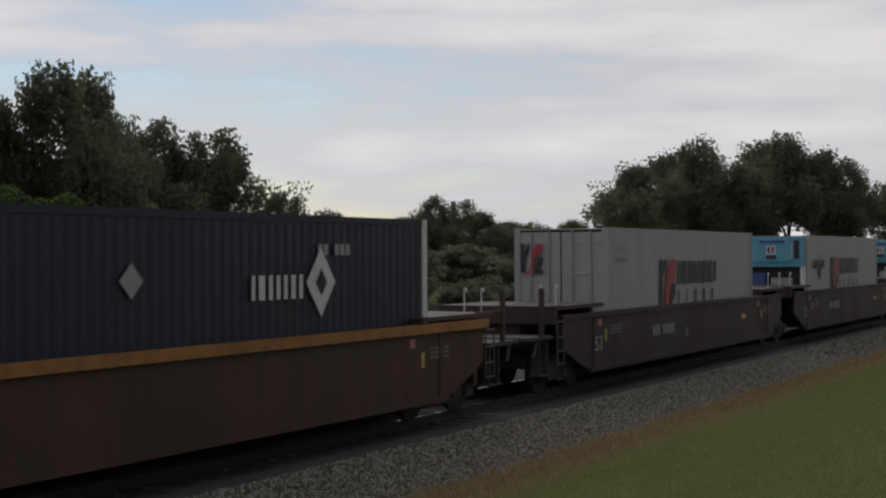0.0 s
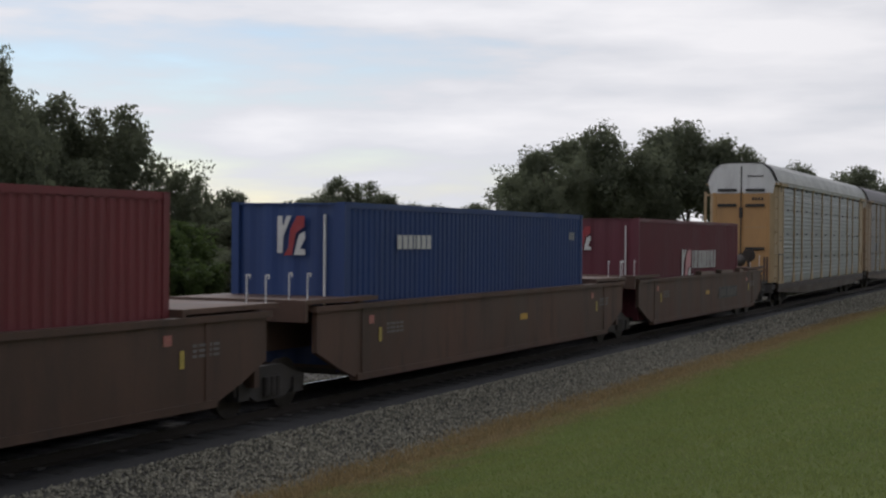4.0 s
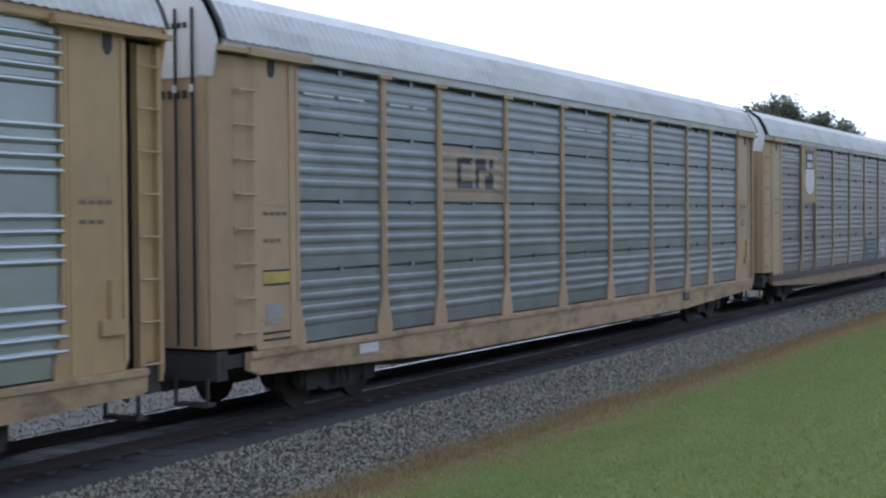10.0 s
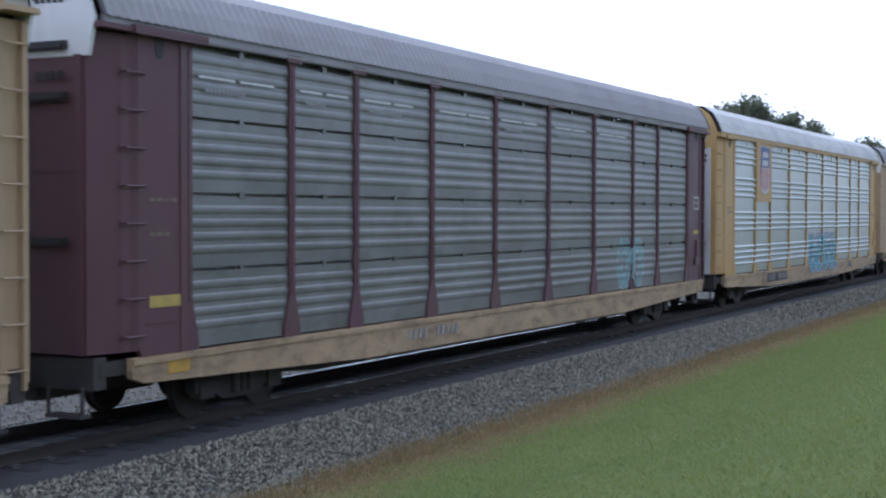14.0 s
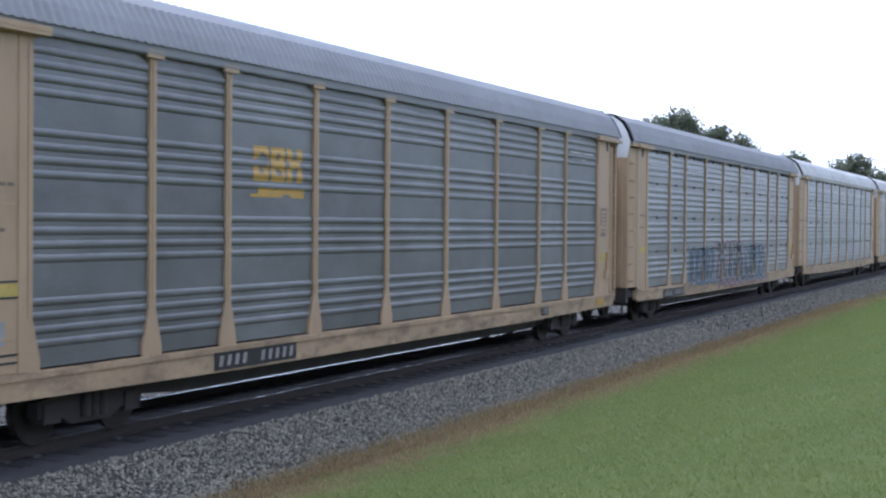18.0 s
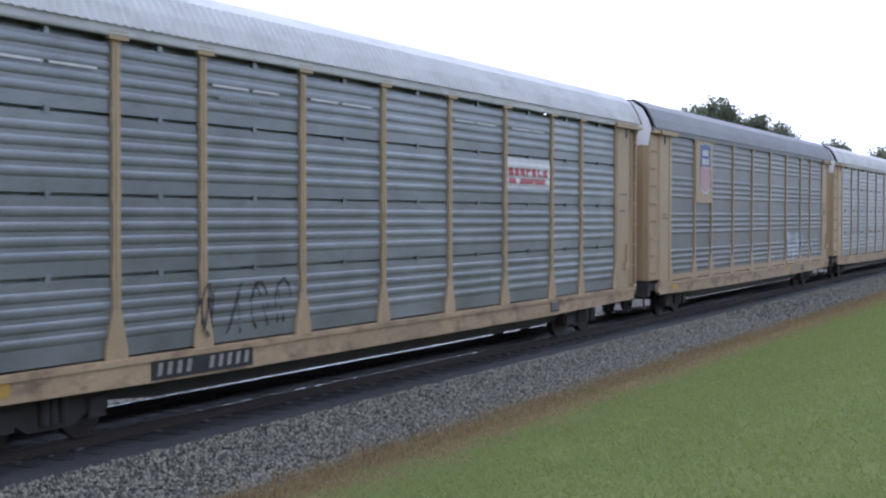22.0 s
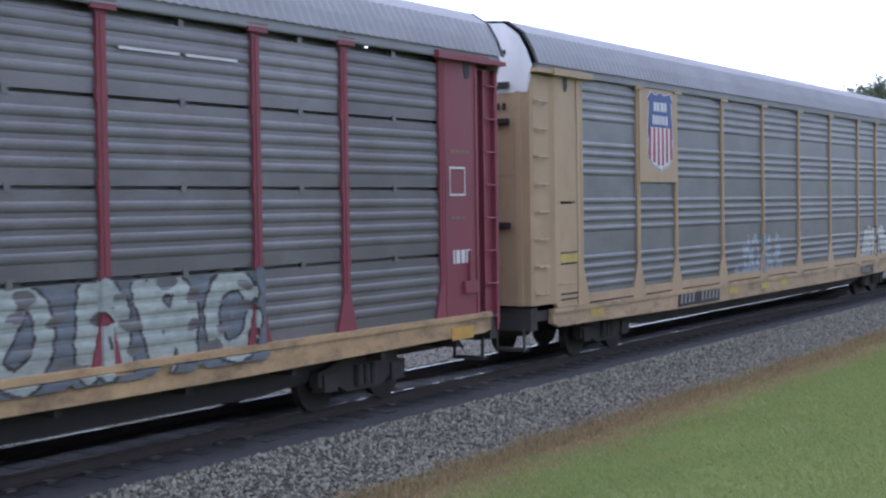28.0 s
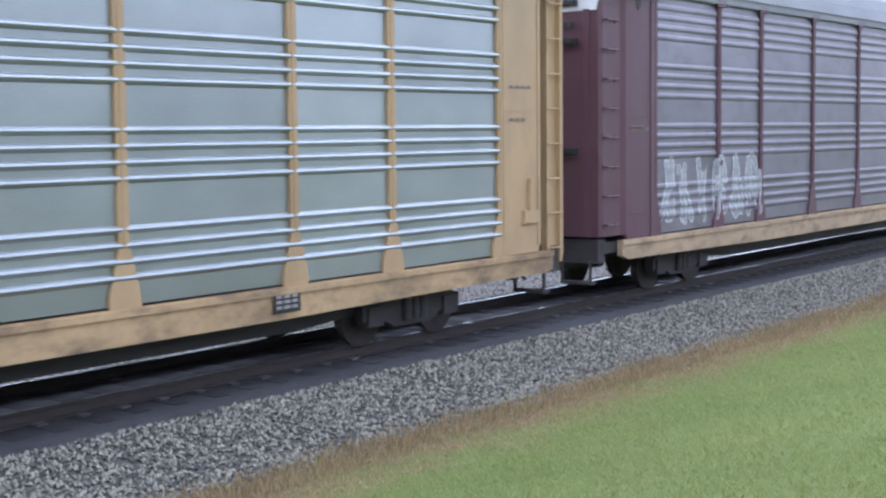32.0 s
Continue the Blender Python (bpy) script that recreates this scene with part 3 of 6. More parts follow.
def skin(parent, name, vx, vz, depth, mask, lift, m):
    """A film of paint over the cells of a grid that lies on the ribs."""
    nz = vx.shape[1]
    i, j = np.nonzero(mask)
    quads = np.stack([i * nz + j, (i + 1) * nz + j, (i + 1) * nz + j + 1, i * nz + j + 1], 1)
    used, inv = np.unique(quads, return_inverse=True)
    co = np.stack([vx.ravel()[used], -1.42 - depth.ravel()[used] - lift, vz.ravel()[used]], 1)
    me = bpy.data.meshes.new(name)
    me.from_pydata(co.tolist(), [], inv.reshape(-1, 4).tolist())
    me.materials.append(None)
    return tagged(piece(name, me, m, parent), kind="stuff")


def painted(parent, style, x0, x1, z0, z1, rects, m, wear=0.0, seed=0, name="painted_mark", lift=0.006, step=0.025):
    """Plain painted blocks on the ribbed side; rects are (x0, x1, z0, z1) in shares of the field."""
    xs, zs = np.arange(x0, x1 + step, step), np.arange(z0, z1 + step, step)
    gx, gz = np.meshgrid((xs[:-1] + xs[1:]) / 2, (zs[:-1] + zs[1:]) / 2, indexing="ij")
    u, v = (gx - x0) / (x1 - x0), (gz - z0) / (z1 - z0)
    mask = np.zeros(gx.shape, bool)
    for a, b, c, d in rects:
        mask |= (u >= a) & (u <= b) & (v >= c) & (v <= d)
    if wear:
        mask &= wool(gx, gz * 2, seed + 31) > wear
    vx, vz = np.meshgrid(xs, zs, indexing="ij")
    return skin(parent, name, vx, vz, side_depth(style, vx, vz), mask, lift, m)


def hollow(a, b, c, d, wx, wz):
    """The four sides of a hollow block."""
    return [(a, a + wx, c, d), (b - wx, b, c, d), (a, b, c, c + wz), (a, b, d - wz, d)]


LOGO = {
    "white": mat("sign_white", (0.62, 0.62, 0.62), 0.5, 0, 0.12, 3.0, 0.02, 0.3, (0.3, 0.29, 0.28)),
    "black": mat("sign_black", (0.02, 0.02, 0.022), 0.5, 0, 0.2, 3.0, 0.02),
    "blue": mat("sign_blue", (0.03, 0.07, 0.22), 0.5, 0, 0.15, 3.0, 0.02, 0.2, (0.2, 0.2, 0.22)),
    "red": mat("sign_red", (0.33, 0.035, 0.045), 0.5, 0, 0.15, 3.0, 0.02, 0.2, (0.25, 0.2, 0.2)),
    "gold": mat("sign_gold", (0.50, 0.30, 0.05), 0.5, 0, 0.2, 3.0, 0.02, 0.3, (0.25, 0.22, 0.18)),
    "yellow": mat("sign_yellow", (0.47, 0.36, 0.08), 0.55, 0, 0.2, 3.0, 0.02, 0.5, (0.25, 0.2, 0.12)),
    "green": mat("sign_green", (0.02, 0.20, 0.14), 0.5, 0, 0.15, 3.0, 0.02),
    "pink": mat("sign_pink", (0.55, 0.25, 0.27), 0.5, 0, 0.2, 3.0, 0.02),
    "maroon": mat("sign_maroon", (0.12, 0.06, 0.07), 0.6, 0, 0.25, 3.0, 0.02, 0.4, (0.2, 0.18, 0.18)),
    "faded_red": mat("sign_faded_red", (0.42, 0.16, 0.14), 0.6, 0, 0.3, 6.0, 0.02, 0.7, (0.4, 0.29, 0.19)),
    "faded": mat("sign_faded", (0.3, 0.28, 0.26), 0.6, 0, 0.25, 5.0, 0.02, 0.5, (0.14, 0.13, 0.12)),
    "grey": mat("sign_grey", (0.32, 0.32, 0.32), 0.6, 0, 0.2, 3.0, 0.02),
}


def plate(parent, name, outline, material, x, z, y=-1.49, thick=0.006, label=""):
    return part(name, lambda bm: prism(bm, outline, -thick, 0.0), material, parent, label, at=(x, y, z))


def shield(parent, x, z, y, worn=False):
    """Shield emblem: blue chief with two rows of bars over red and white stripes; 1.15 wide, 1.95 high."""
    up = [(-0.46, 0.62), (-0.46, 0.72), (-0.54, 0.80), (-0.40, 0.97), (-0.16, 0.90), (0, 0.98), (0.16, 0.90), (0.40, 0.97), (0.54, 0.80), (0.46, 0.72), (0.46, 0.12), (-0.46, 0.12), (-0.46, 0.4)]
    low = [(-0.46, 0.11), (0.46, 0.11), (0.55, -0.25), (0.52, -0.6), (0.36, -0.84), (0.1, -0.92), (0, -0.98), (-0.1, -0.92), (-0.36, -0.84), (-0.52, -0.6), (-0.55, -0.25)]
    up, low = [[(q[0] * 1.2, q[1] * 0.83) for q in side] for side in (up, low)]
    if not worn:
        hull = [low[2], low[3], low[4], low[5], low[6], low[7], low[8], low[9], low[10], up[1], up[2], up[3], up[4], up[5], up[6], up[7], up[8], up[9]]
        plate(parent, "emblem_rim", [(a * 1.08, b * 1.045) for a, b in hull], LOGO["white"], x, z, y + 0.005)
        plate(parent, "emblem_rim", [(a * 1.035, b * 1.02) for a, b in hull], LOGO["blue"], x, z, y + 0.002)
    plate(parent, "emblem_field", low[::-1], LOGO["white"], x, z, y)
    plate(parent, "emblem_chief", up[::-1], LOGO["black"] if worn else LOGO["blue"], x, z, y)
    if not worn:
        for i in range(6):
            cx = -0.46 + i * 0.184
            plate(parent, "emblem_stripe", [(cx * 1.2 - 0.045, 0.085), (cx * 1.25 - 0.052, -0.58 - 0.17 * (1 - abs(cx) / 0.46)), (cx * 1.25 + 0.052, -0.58 - 0.17 * (1 - abs(cx) / 0.46)), (cx * 1.2 + 0.045, 0.085)], LOGO["red"], x, z, y - 0.007)
    bars(parent, "emblem_bar", x - 0.36, z + 0.43, 0.19, [0.12, 0.12, 0.05, 0.13, 0.12], LOGO["white"], 0.035, y - 0.007)
    bars(parent, "emblem_bar", x - 0.42, z + 0.15, 0.19, [0.1, 0.1, 0.1, 0.05, 0.1, 0.05, 0.1], LOGO["white"], 0.032, y - 0.007)


BRACKET = ("end_bracket", lambda bm: (box(bm, 1.2, 2.8, -0.18, -0.06, EAVE - 0.03, EAVE + 0.09), box(bm, 0.55, 1.4, -0.14, 0.2, EAVE - 0.01, EAVE + 0.06), box(bm, 1.2, 2.8, -0.185, -0.18, EAVE + 0.02, EAVE + 0.05)))
# the corner is closed on the leading end; on the trailing end a recess, its shade painted black, parts the ladder from
# the panel
END_PARTS = (
    (("end_panel", lambda bm: prism(bm, [(1.40, 1.2), (1.46, 1.08), (2.46, 1.08), (2.46, EAVE), (1.40, EAVE)], -0.05, 0.03)),
     ("edge_post", lambda bm: box(bm, 2.3, 2.46, -0.066, -0.05, 1.08, EAVE)),
     ("panel_seam", lambda bm: box(bm, 1.44, 2.28, -0.056, -0.05, 3.2, 3.225)),
     ("panel_hinge", lambda bm: box(bm, 1.55, 2.2, -0.06, -0.05, 1.5, 1.53)),
     ("ladder_plate", None),
     BRACKET),
    (("end_panel", lambda bm: prism(bm, [(1.42, 1.2), (1.48, 1.08), (2.46, 1.08), (2.46, EAVE), (1.42, EAVE)], -0.05, 0.02)),
     ("edge_strip", lambda bm: box(bm, 1.42, 1.5, -0.065, -0.05, 1.2, EAVE - 0.1)),
     ("panel_seam", lambda bm: box(bm, 1.52, 2.44, -0.056, -0.05, 3.3, 3.32)),
     ("latch_box", lambda bm: prism(bm, [(1.55, 1.55), (1.95, 1.55), (1.95, 1.75), (1.8, 1.75), (1.78, 2.25), (1.66, 2.25), (1.66, 1.75), (1.55, 1.75)], -0.11, -0.05)),
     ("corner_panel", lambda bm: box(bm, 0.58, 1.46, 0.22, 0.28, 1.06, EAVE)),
     ("ladder_plate", lambda bm: (box(bm, 0.6, 1.1, 0.1, 0.13, 0.95, EAVE - 0.08), box(bm, 0.6, 0.64, 0.02, 0.13, 0.95, EAVE - 0.08))),
     BRACKET),
)
CORNER = {1: 0.75, 4: 0.95, 7: 1.05, 20: 0.75}


def corner_plate(x):
    """The side of the leading corner, whose rounded edge begins x metres from the coupling."""
    outline = ((0.56, 0.2), (0.57, 0.13), (x - 0.04, 0.03), (x + 0.06, 0.0), (1.28, 0.0), (1.40, -0.05), (1.40, 0.03), (x + 0.1, 0.05), (0.63, 0.2))
    return lambda bm: loft(bm, [[(a, b, z) for a, b in outline] for z in (1.16, EAVE - 0.04)], True, True)


NEAR_ONLY = ("edge_post", "edge_strip", "panel_seam", "panel_hinge", "latch_box")


def autorack(k, sheets, style, posts, ends, roof, hood="white", sill=None, lower="", label="", flare=0.16):
    """An enclosed auto carrier; style is how its side sheets are ribbed."""
    car = thing("auto_carrier_wagon", (k - 1) * CAR, label, "railway wagon", "auto carriers of the train")
    pm, em, sm, rm = paint(posts), paint(ends), sheet(sheets), roof_mat(roof)
    sl = sill_mat(sill or posts)
    low = 0.66 if k > 9 else 0.52
    part("deck", lambda bm: (box(bm, 0.75, CAR - 0.75, -1.36, 1.36, 0.86, 1.05), box(bm, 0.7, CAR - 0.7, -0.3, 0.3, 0.5, 0.86), *[box(bm, x - 0.06, x + 0.06, -1.36, 1.36, 0.66, 0.86) for x in np.arange(2.5, 27, 2.2)]), GRIME, car, key="deck")
    part("underframe", lambda bm: prism(bm, [(3.2, 0.62), (3.2, 0.9), (CAR - 3.2, 0.9), (CAR - 3.2, 0.62), (CAR - 6.6, 0.38), (6.6, 0.38)], -0.95, -0.6), BLACK, car, key="underframe")
    for s in (-1, 1):
        ob = part("side_sill", lambda bm: (prism(bm, [(1.25, 0.8), (1.25, 1.07), (CAR - 1.05, 1.07), (CAR - 1.05, 0.76), (CAR - 1.3, 0.72), (CAR - 2.2, 0.72 if k > 9 else 0.7), (CAR - 7.6, low), (7.6, low), (2.2, 0.72 if k > 9 else 0.7), (1.5, 0.72)], -0.1, 0.0), box(bm, 1.25, CAR - 1.05, -0.13, -0.1, 0.98, 1.06)), sl, car, at=(0, s * 1.38, 0), key=("side_sill", low))
        if s > 0:
            ob.rotation_euler = (0, 0, math.pi)
            ob.location.x = CAR
        ob.location.z = 0.12 if k == 17 else 0.0
        tr = part("top_rail", lambda bm: (box(bm, 0.7, CAR - 0.7, -0.085, 0.0, EAVE, EAVE + 0.165), box(bm, 1.3, CAR - 1.3, -0.1, -0.085, EAVE + 0.02, EAVE + 0.05)), pm if sheets == "shiny" else rm, car, at=(0, s * 1.42, 0), key="top_rail")
        if s > 0:
            tr.rotation_euler = (0, 0, math.pi)
            tr.location.x = CAR
        for a, b in zip(POSTS, POSTS[1:]):
            ob = piece("side_panel", side_sheet(b - a, style), sm, car, (a, -1.42, 0))
            if s > 0:
                ob.rotation_euler = (0, 0, math.pi)
                ob.location = (b, 1.42, 0)
            if k in (14, 16, 18, 19) and s < 0:
                part("kick_strip", lambda bm: box(bm, 0.3, b - a - 0.3, -0.04, 0.0, 1.1, 1.26), pm, car, at=(a, -1.42, 0), key=("kick_strip", round(b - a, 2)))
            if style == "banded" and s < 0:
                for z in (2.2, 3.27, 4.34, EAVE - 0.05):
                    part("gap_clip", lambda bm: box(bm, -0.05, 0.05, -0.012, 0.06, -0.055, 0.055), sm, car, at=((a + b) / 2, -1.42, z), key="gap_clip")
        if s < 0 and k in (1, 2, 5, 6, 9):
            part("sill_channel", lambda bm: box(bm, 1.3, CAR - 1.3, -0.016, 0.0, 0.86, 1.064), mat("channel_brown", (0.075, 0.06, 0.058), 0.7, 0, 0.3, 1.5, 0.08, 0.4, (0.14, 0.11, 0.09), STREAK), car, "dark brown channel along the sill", at=(0, -1.498, 0), key="sill_channel")
        for i, x in enumerate(POSTS):
            ob = piece("post", post_shape(flare, style), pm, car, (x, -1.42, 0))
            if s > 0:
                ob.rotation_euler = (0, 0, math.pi)
                ob.location = (x, 1.42, 0)
        for end in (0, 1):
            mirror = (-1 if end else 1, -1 if s > 0 else 1, 1)
            home = (CAR if end else 0, s * 1.42, 0)
            for nm, build in END_PARTS[end]:
                if s > 0 and nm in NEAR_ONLY:
                    continue
                x = CORNER.get(k, 0.62)
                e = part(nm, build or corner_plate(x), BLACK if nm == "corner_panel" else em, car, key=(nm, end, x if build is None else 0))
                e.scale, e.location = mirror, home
                if nm == "ladder_plate" and not end and s < 0:
                    for i in range(8):
                        piece("rung", rung_shape(), em, e, (max(0.9, x + 0.25), 0.002, 1.36 + i * 0.5))
            if end:
                l = piece("ladder", ladder_shape(), em, car)
                l.scale = (1, mirror[1], 1)
                l.location = (CAR - 0.86, s * 1.35, 0)
    part("far_grab_post", lambda bm: (box(bm, -0.05, 0.05, -0.05, 0.05, 1.0, 5.1), box(bm, -0.03, 0.03, -0.2, -0.05, 1.05, 1.15), box(bm, -0.03, 0.03, -0.2, -0.05, 4.9, 5.0)), em, car, at=(0.66, 1.6, 0), key="far_grab_post")
    for x in (1.85, CAR - 1.75):
        part("lifting_notch", lambda bm: prism(bm, [(-0.09, 0.12), (0.09, 0.12), (0.09, -0.06), (0.03, -0.14), (-0.03, -0.14), (-0.09, -0.06)], -0.006, 0.0), BLACK, car, at=(x, -1.472, EAVE - 0.16), key="lifting_notch")
    for z in (1.9, 3.55):
        part("door_seam", lambda bm: box(bm, -0.006, 0.0, -1.1, -0.1, -0.012, 0.012), em, car, at=(0.558, 0, z), key="door_seam")
    piece("roof", roof_shape(), rm, car)
    for end in (0, 1):
        hb = piece("end_hood", hood_shape(), WHITE if hood == "white" else paint(hood), car, (CAR - 0.6 if end else 0.54, 0, 0))
        for s in (-1, 1):
            d = part("end_door", lambda bm: loft(bm, [[(x, y, z) for x, y in ((0.05, 0.02), (-0.03, 0.02), (-0.03, 0.09), (0.0, 0.1), (0.0, 1.1), (-0.03, 1.12), (-0.03, 1.24), (0.05, 1.24))] for z in (1.16, 5.04)], True, True), WHITE if lower == "white" else paint(lower) if lower else em, car, key="end_door")
            d.scale = (-1 if end else 1, s, 1)
            d.location = (CAR - 0.56 if end else 0.56, 0, 0)
            if not end and k != 4:
                for z in (4.5, 2.62, 5.3):
                    part("door_handle", lambda bm: (box(bm, -0.05, 0.0, 0.2, 1.02, -0.06, 0.06), box(bm, -0.07, -0.05, 0.26, 0.98, -0.03, 0.03)), BLACK, car, at=(0.53, 0.0 if s > 0 else -1.22, z if z < 5 else 5.16), key="door_handle")
        part("roof_rim", lambda bm: loft(bm, [[(x, y * q, (z - 5.4) * q + 5.4) for y, z in ROOF] for x, q in ((0.0, 1.0), (0.0, 1.022), (0.07, 1.022), (0.07, 1.0))]), BLACK, car, "black rim at the end of the roof", at=(CAR - 0.67 if end else 0.6, 0, 0), key="roof_rim")
        rodx = CAR - 0.5 if end else 0.5
        part("lock_rod", lambda bm: (rod(bm, (0, 0, 1.3), (0, 0, 6.2), 0.025), box(bm, -0.05, 0.05, -0.07, 0.07, 3.95, 4.4), box(bm, -0.05, 0.05, -0.07, 0.07, 1.9, 2.4)), BLACK, car, at=(rodx, 0, 0), key="lock_rod")
        part("end_sill", lambda bm: (box(bm, -0.12, 0.12, -1.35, 1.35, 0.7, 1.12), box(bm, -0.3, -0.1, -1.3, -0.7, 0.35, 0.4), box(bm, -0.28, -0.24, -1.3, -1.26, 0.35, 0.75), box(bm, -0.28, -0.24, -0.74, -0.7, 0.35, 0.75)), GRIME, car, at=(CAR - 0.75 if end else 0.75, 0, 0), key="end_sill")
        coupler(car, CAR - 0.5 if end else 0.5, 1 if end else -1)
        truck(car, CAR - 4.3 if end else 4.3)
    return car


CARS = {}
SPECS = [
    (1, "blue", "banded", "tan", "tan", "white", "white", "rust"), (2, "umber", "banded", "tan", "brown", "dull", "cream", "mud"), (3, "shiny", "bright", "yellow", "yellow", "white", "ochre", "tan"),
    (4, "blue", "banded", "peach", "peach", "white", "white", "peach"), (5, "brown", "banded", "dust", "peach", "white", "white", "brown"), (6, "grey", "banded", "tan", "tan", "cream", "white", "tan"),
    (7, "moss", "banded", "purple", "purple", "dull", "white", "tan"), (8, "shiny", "bright", "ochre", "ochre", "white", "ochre", "tan"), (9, "warm", "banded", "peach", "peach", "grey", "white", "tan"),
    (10, "dusk", "grouped", "peach", "peach", "grey", "white", "tan"), (11, "grey", "banded", "tan", "peach", "grey", "white", "peach"), (12, "blue", "banded", "tan", "peach", "white", "white", "tan"),
    (13, "blue", "banded", "tan", "tan", "white", "white", "tan"), (14, "dusk", "grouped", "tan", "tan", "grey", "white", "tan"), (15, "grey", "banded", "tan", "tan", "white", "white", "tan"),
    (16, "dusk", "grouped", "tan", "tan", "grey", "white", "tan"), (17, "warm", "banded", "red", "red", "grey", "white", "yellow"), (18, "dusk", "grouped", "tan", "tan", "grey", "white", "tan"),
    (19, "dusk", "grouped", "peach", "peach", "grey", "white", "tan"), (20, "shiny", "bright", "yellow", "yellow", "white", "white", "yellow"), (21, "violet", "grouped", "purple", "purple", "grey", "white", "tan"),
]
PAINT["cream"] = (0.5, 0.47, 0.42)
WORDS = {"moss": "greenish-grey", "umber": "dark brown-grey", "blue": "blue-grey", "brown": "brown-grey", "shiny": "bright", "grey": "grey", "warm": "dull grey", "dusk": "dark grey", "violet": "violet-grey"}
for k, sheets, style, posts, ends, roof, hood, sill in SPECS:
    CARS[k] = autorack(k, sheets, style, posts, ends, roof, hood, sill, {1: "amber", 3: "white", 8: "white"}.get(k, ""),
                       "%s ribbed auto carrier with %s posts on track" % (WORDS[sheets], {"olive": "yellowish", "ochre": "orange-yellow", "purple": "dark maroon", "peach": "pale tan", "dust": "dusty tan"}.get(posts, posts)), 0.22 if k in (14, 16, 18, 19) else 0.15)

# ---- marks on the auto carriers ----
STYLE = {s[0]: s[2] for s in SPECS}
POST_KEY = {s[0]: s[3] for s in SPECS}
POST_KEY[5] = "olive"
WH, GY, BK, TEAL = (0.5, 0.5, 0.5), (0.3, 0.31, 0.31), (0.03, 0.03, 0.03), (0.12, 0.33, 0.29)


def tag(k, x0, x1, z0, z1, fill, outline=None, seed=0, thick=0.1, wear=0.3, letters=0, back=None, loops=2):
    if k > 9:
        z0 = max(z0, 0.7)
    spray(CARS[k], STYLE[k], x0, x1, z0, z1, fill, outline, seed, thick, wear, letters, back, loops)


def number_plate(k, x0, x1, z0=0.62, z1=1.03, dark=True, n=9):
    """Black patch on the sill with its marks as plain bars."""
    if k > 9:
        z0 = max(z0, 0.7)
        z1 = max(z1, z0 + 0.28)
    car = CARS[k]
    if dark:
        plate(car, "mark_patch", [(0, 0), (x1 - x0, 0), (x1 - x0, z1 - z0), (0, z1 - z0)], LOGO["black"], x0, z0, -1.484)
    h = (z1 - z0) * 0.6
    w = (x1 - x0) * 0.9 / (n + 1)
    bars(car, "mark_bar", x0 + 0.05 * (x1 - x0), z0 + (z1 - z0) * 0.2, h, [w * 0.44] * 4 + [-w * 0.9] + [w * 0.44] * (n - 4), LOGO["faded" if dark else "grey"], w * 0.56, -1.492, 0.22)


def emblem_panel(k, worn=False, low=3.43):
    car = CARS[k]
    plate(car, "emblem_panel", [(5.2, low), (7.22, low), (7.22, EAVE), (5.2, EAVE)], paint(POST_KEY[k]), 0, 0, -1.47, 0.02)
    if POST_KEY[k] != next(q[3] for q in SPECS if q[0] == k):
        for x in (5.2, 7.22):
            plate(car, "post_cover", [(-0.09, 1.1), (0.09, 1.1), (0.09, EAVE - 0.1), (-0.09, EAVE - 0.1)], paint(POST_KEY[k]), x, 0, -1.484, 0.012)
    shield(car, 6.28, 4.5, -1.492, worn)


def slot_bars(k, bays, seed=0):
    """Two white strips between the upper ribs of each bay, painted for sky through slots, at times with a faint line of
    marks below.
    """
    rnd = random.Random(seed + k)
    for i in bays:
        a, w = POSTS[i], POSTS[i + 1] - POSTS[i]
        n = (w - 0.55) / 2
        bars(CARS[k], "slot_strip", a + 0.2 + rnd.uniform(0, 0.1), 4.915, 0.034, [n * rnd.uniform(0.8, 1.0), n * rnd.uniform(0.6, 1.0)], LOGO["white"], 0.12, -1.462)
        if rnd.random() < 0.5:
            bars(CARS[k], "data_line", a + 0.4, 4.72, 0.06, [0.06] * rnd.randint(6, 12), LOGO["grey"], 0.04, -1.462)


def sill_spot(k, x, w=0.6, color="yellow", z=0.8, h=0.2):
    plate(CARS[k], "sill_marking", [(0, 0), (w, 0), (w, h), (0, h)], LOGO[color], x, z, -1.484)


def end_label(k, x, z, w=0.7, h=0.16, color="yellow"):
    plate(CARS[k], "end_label", [(0, 0), (w, 0), (w, h), (0, h)], LOGO[color], x, z, -1.472)


for k, bays in {1: range(8), 2: (3, 4, 5), 4: (0, 1, 4, 5), 5: (0, 4, 7), 6: range(8), 7: range(7), 9: (5, 6), 10: (8,), 11: (0, 2, 5, 6), 12: range(8), 13: (0, 2, 3, 5, 6), 15: (0, 1, 4), 17: (0, 2, 3, 6)}.items():
    slot_bars(k, bays)
tag(1, 2.9, 5.1, 1.15, 2.1, (0.36, 0.37, 0.38), None, 1, 0.06, 0.45)
bubbles(2, 3.1, 5.6, 1.1, 2.75, (0.2, 0.19, 0.2), (0.3, 0.3, 0.31), 2, 2, 0.35, 0.06)
bubbles(2, 5.7, 6.9, 1.0, 2.1, (0.32, 0.34, 0.32), None, 3, 1, 0.45, 0.04, 3)
tag(2, 10.1, 12.7, 1.1, 2.2, (0.24, 0.28, 0.24), BK, 4, 0.1, 0.4)
tag(2, 15.9, 19.0, 0.85, 2.1, (0.13, 0.12, 0.13), BK, 5, 0.08, 0.4)
painted(CARS[2], "banded", 10.15, 12.8, 3.34, 4.3, [(0, 1, 0, 1)], LOGO["maroon"], 0.1, 2, "faded_patch")
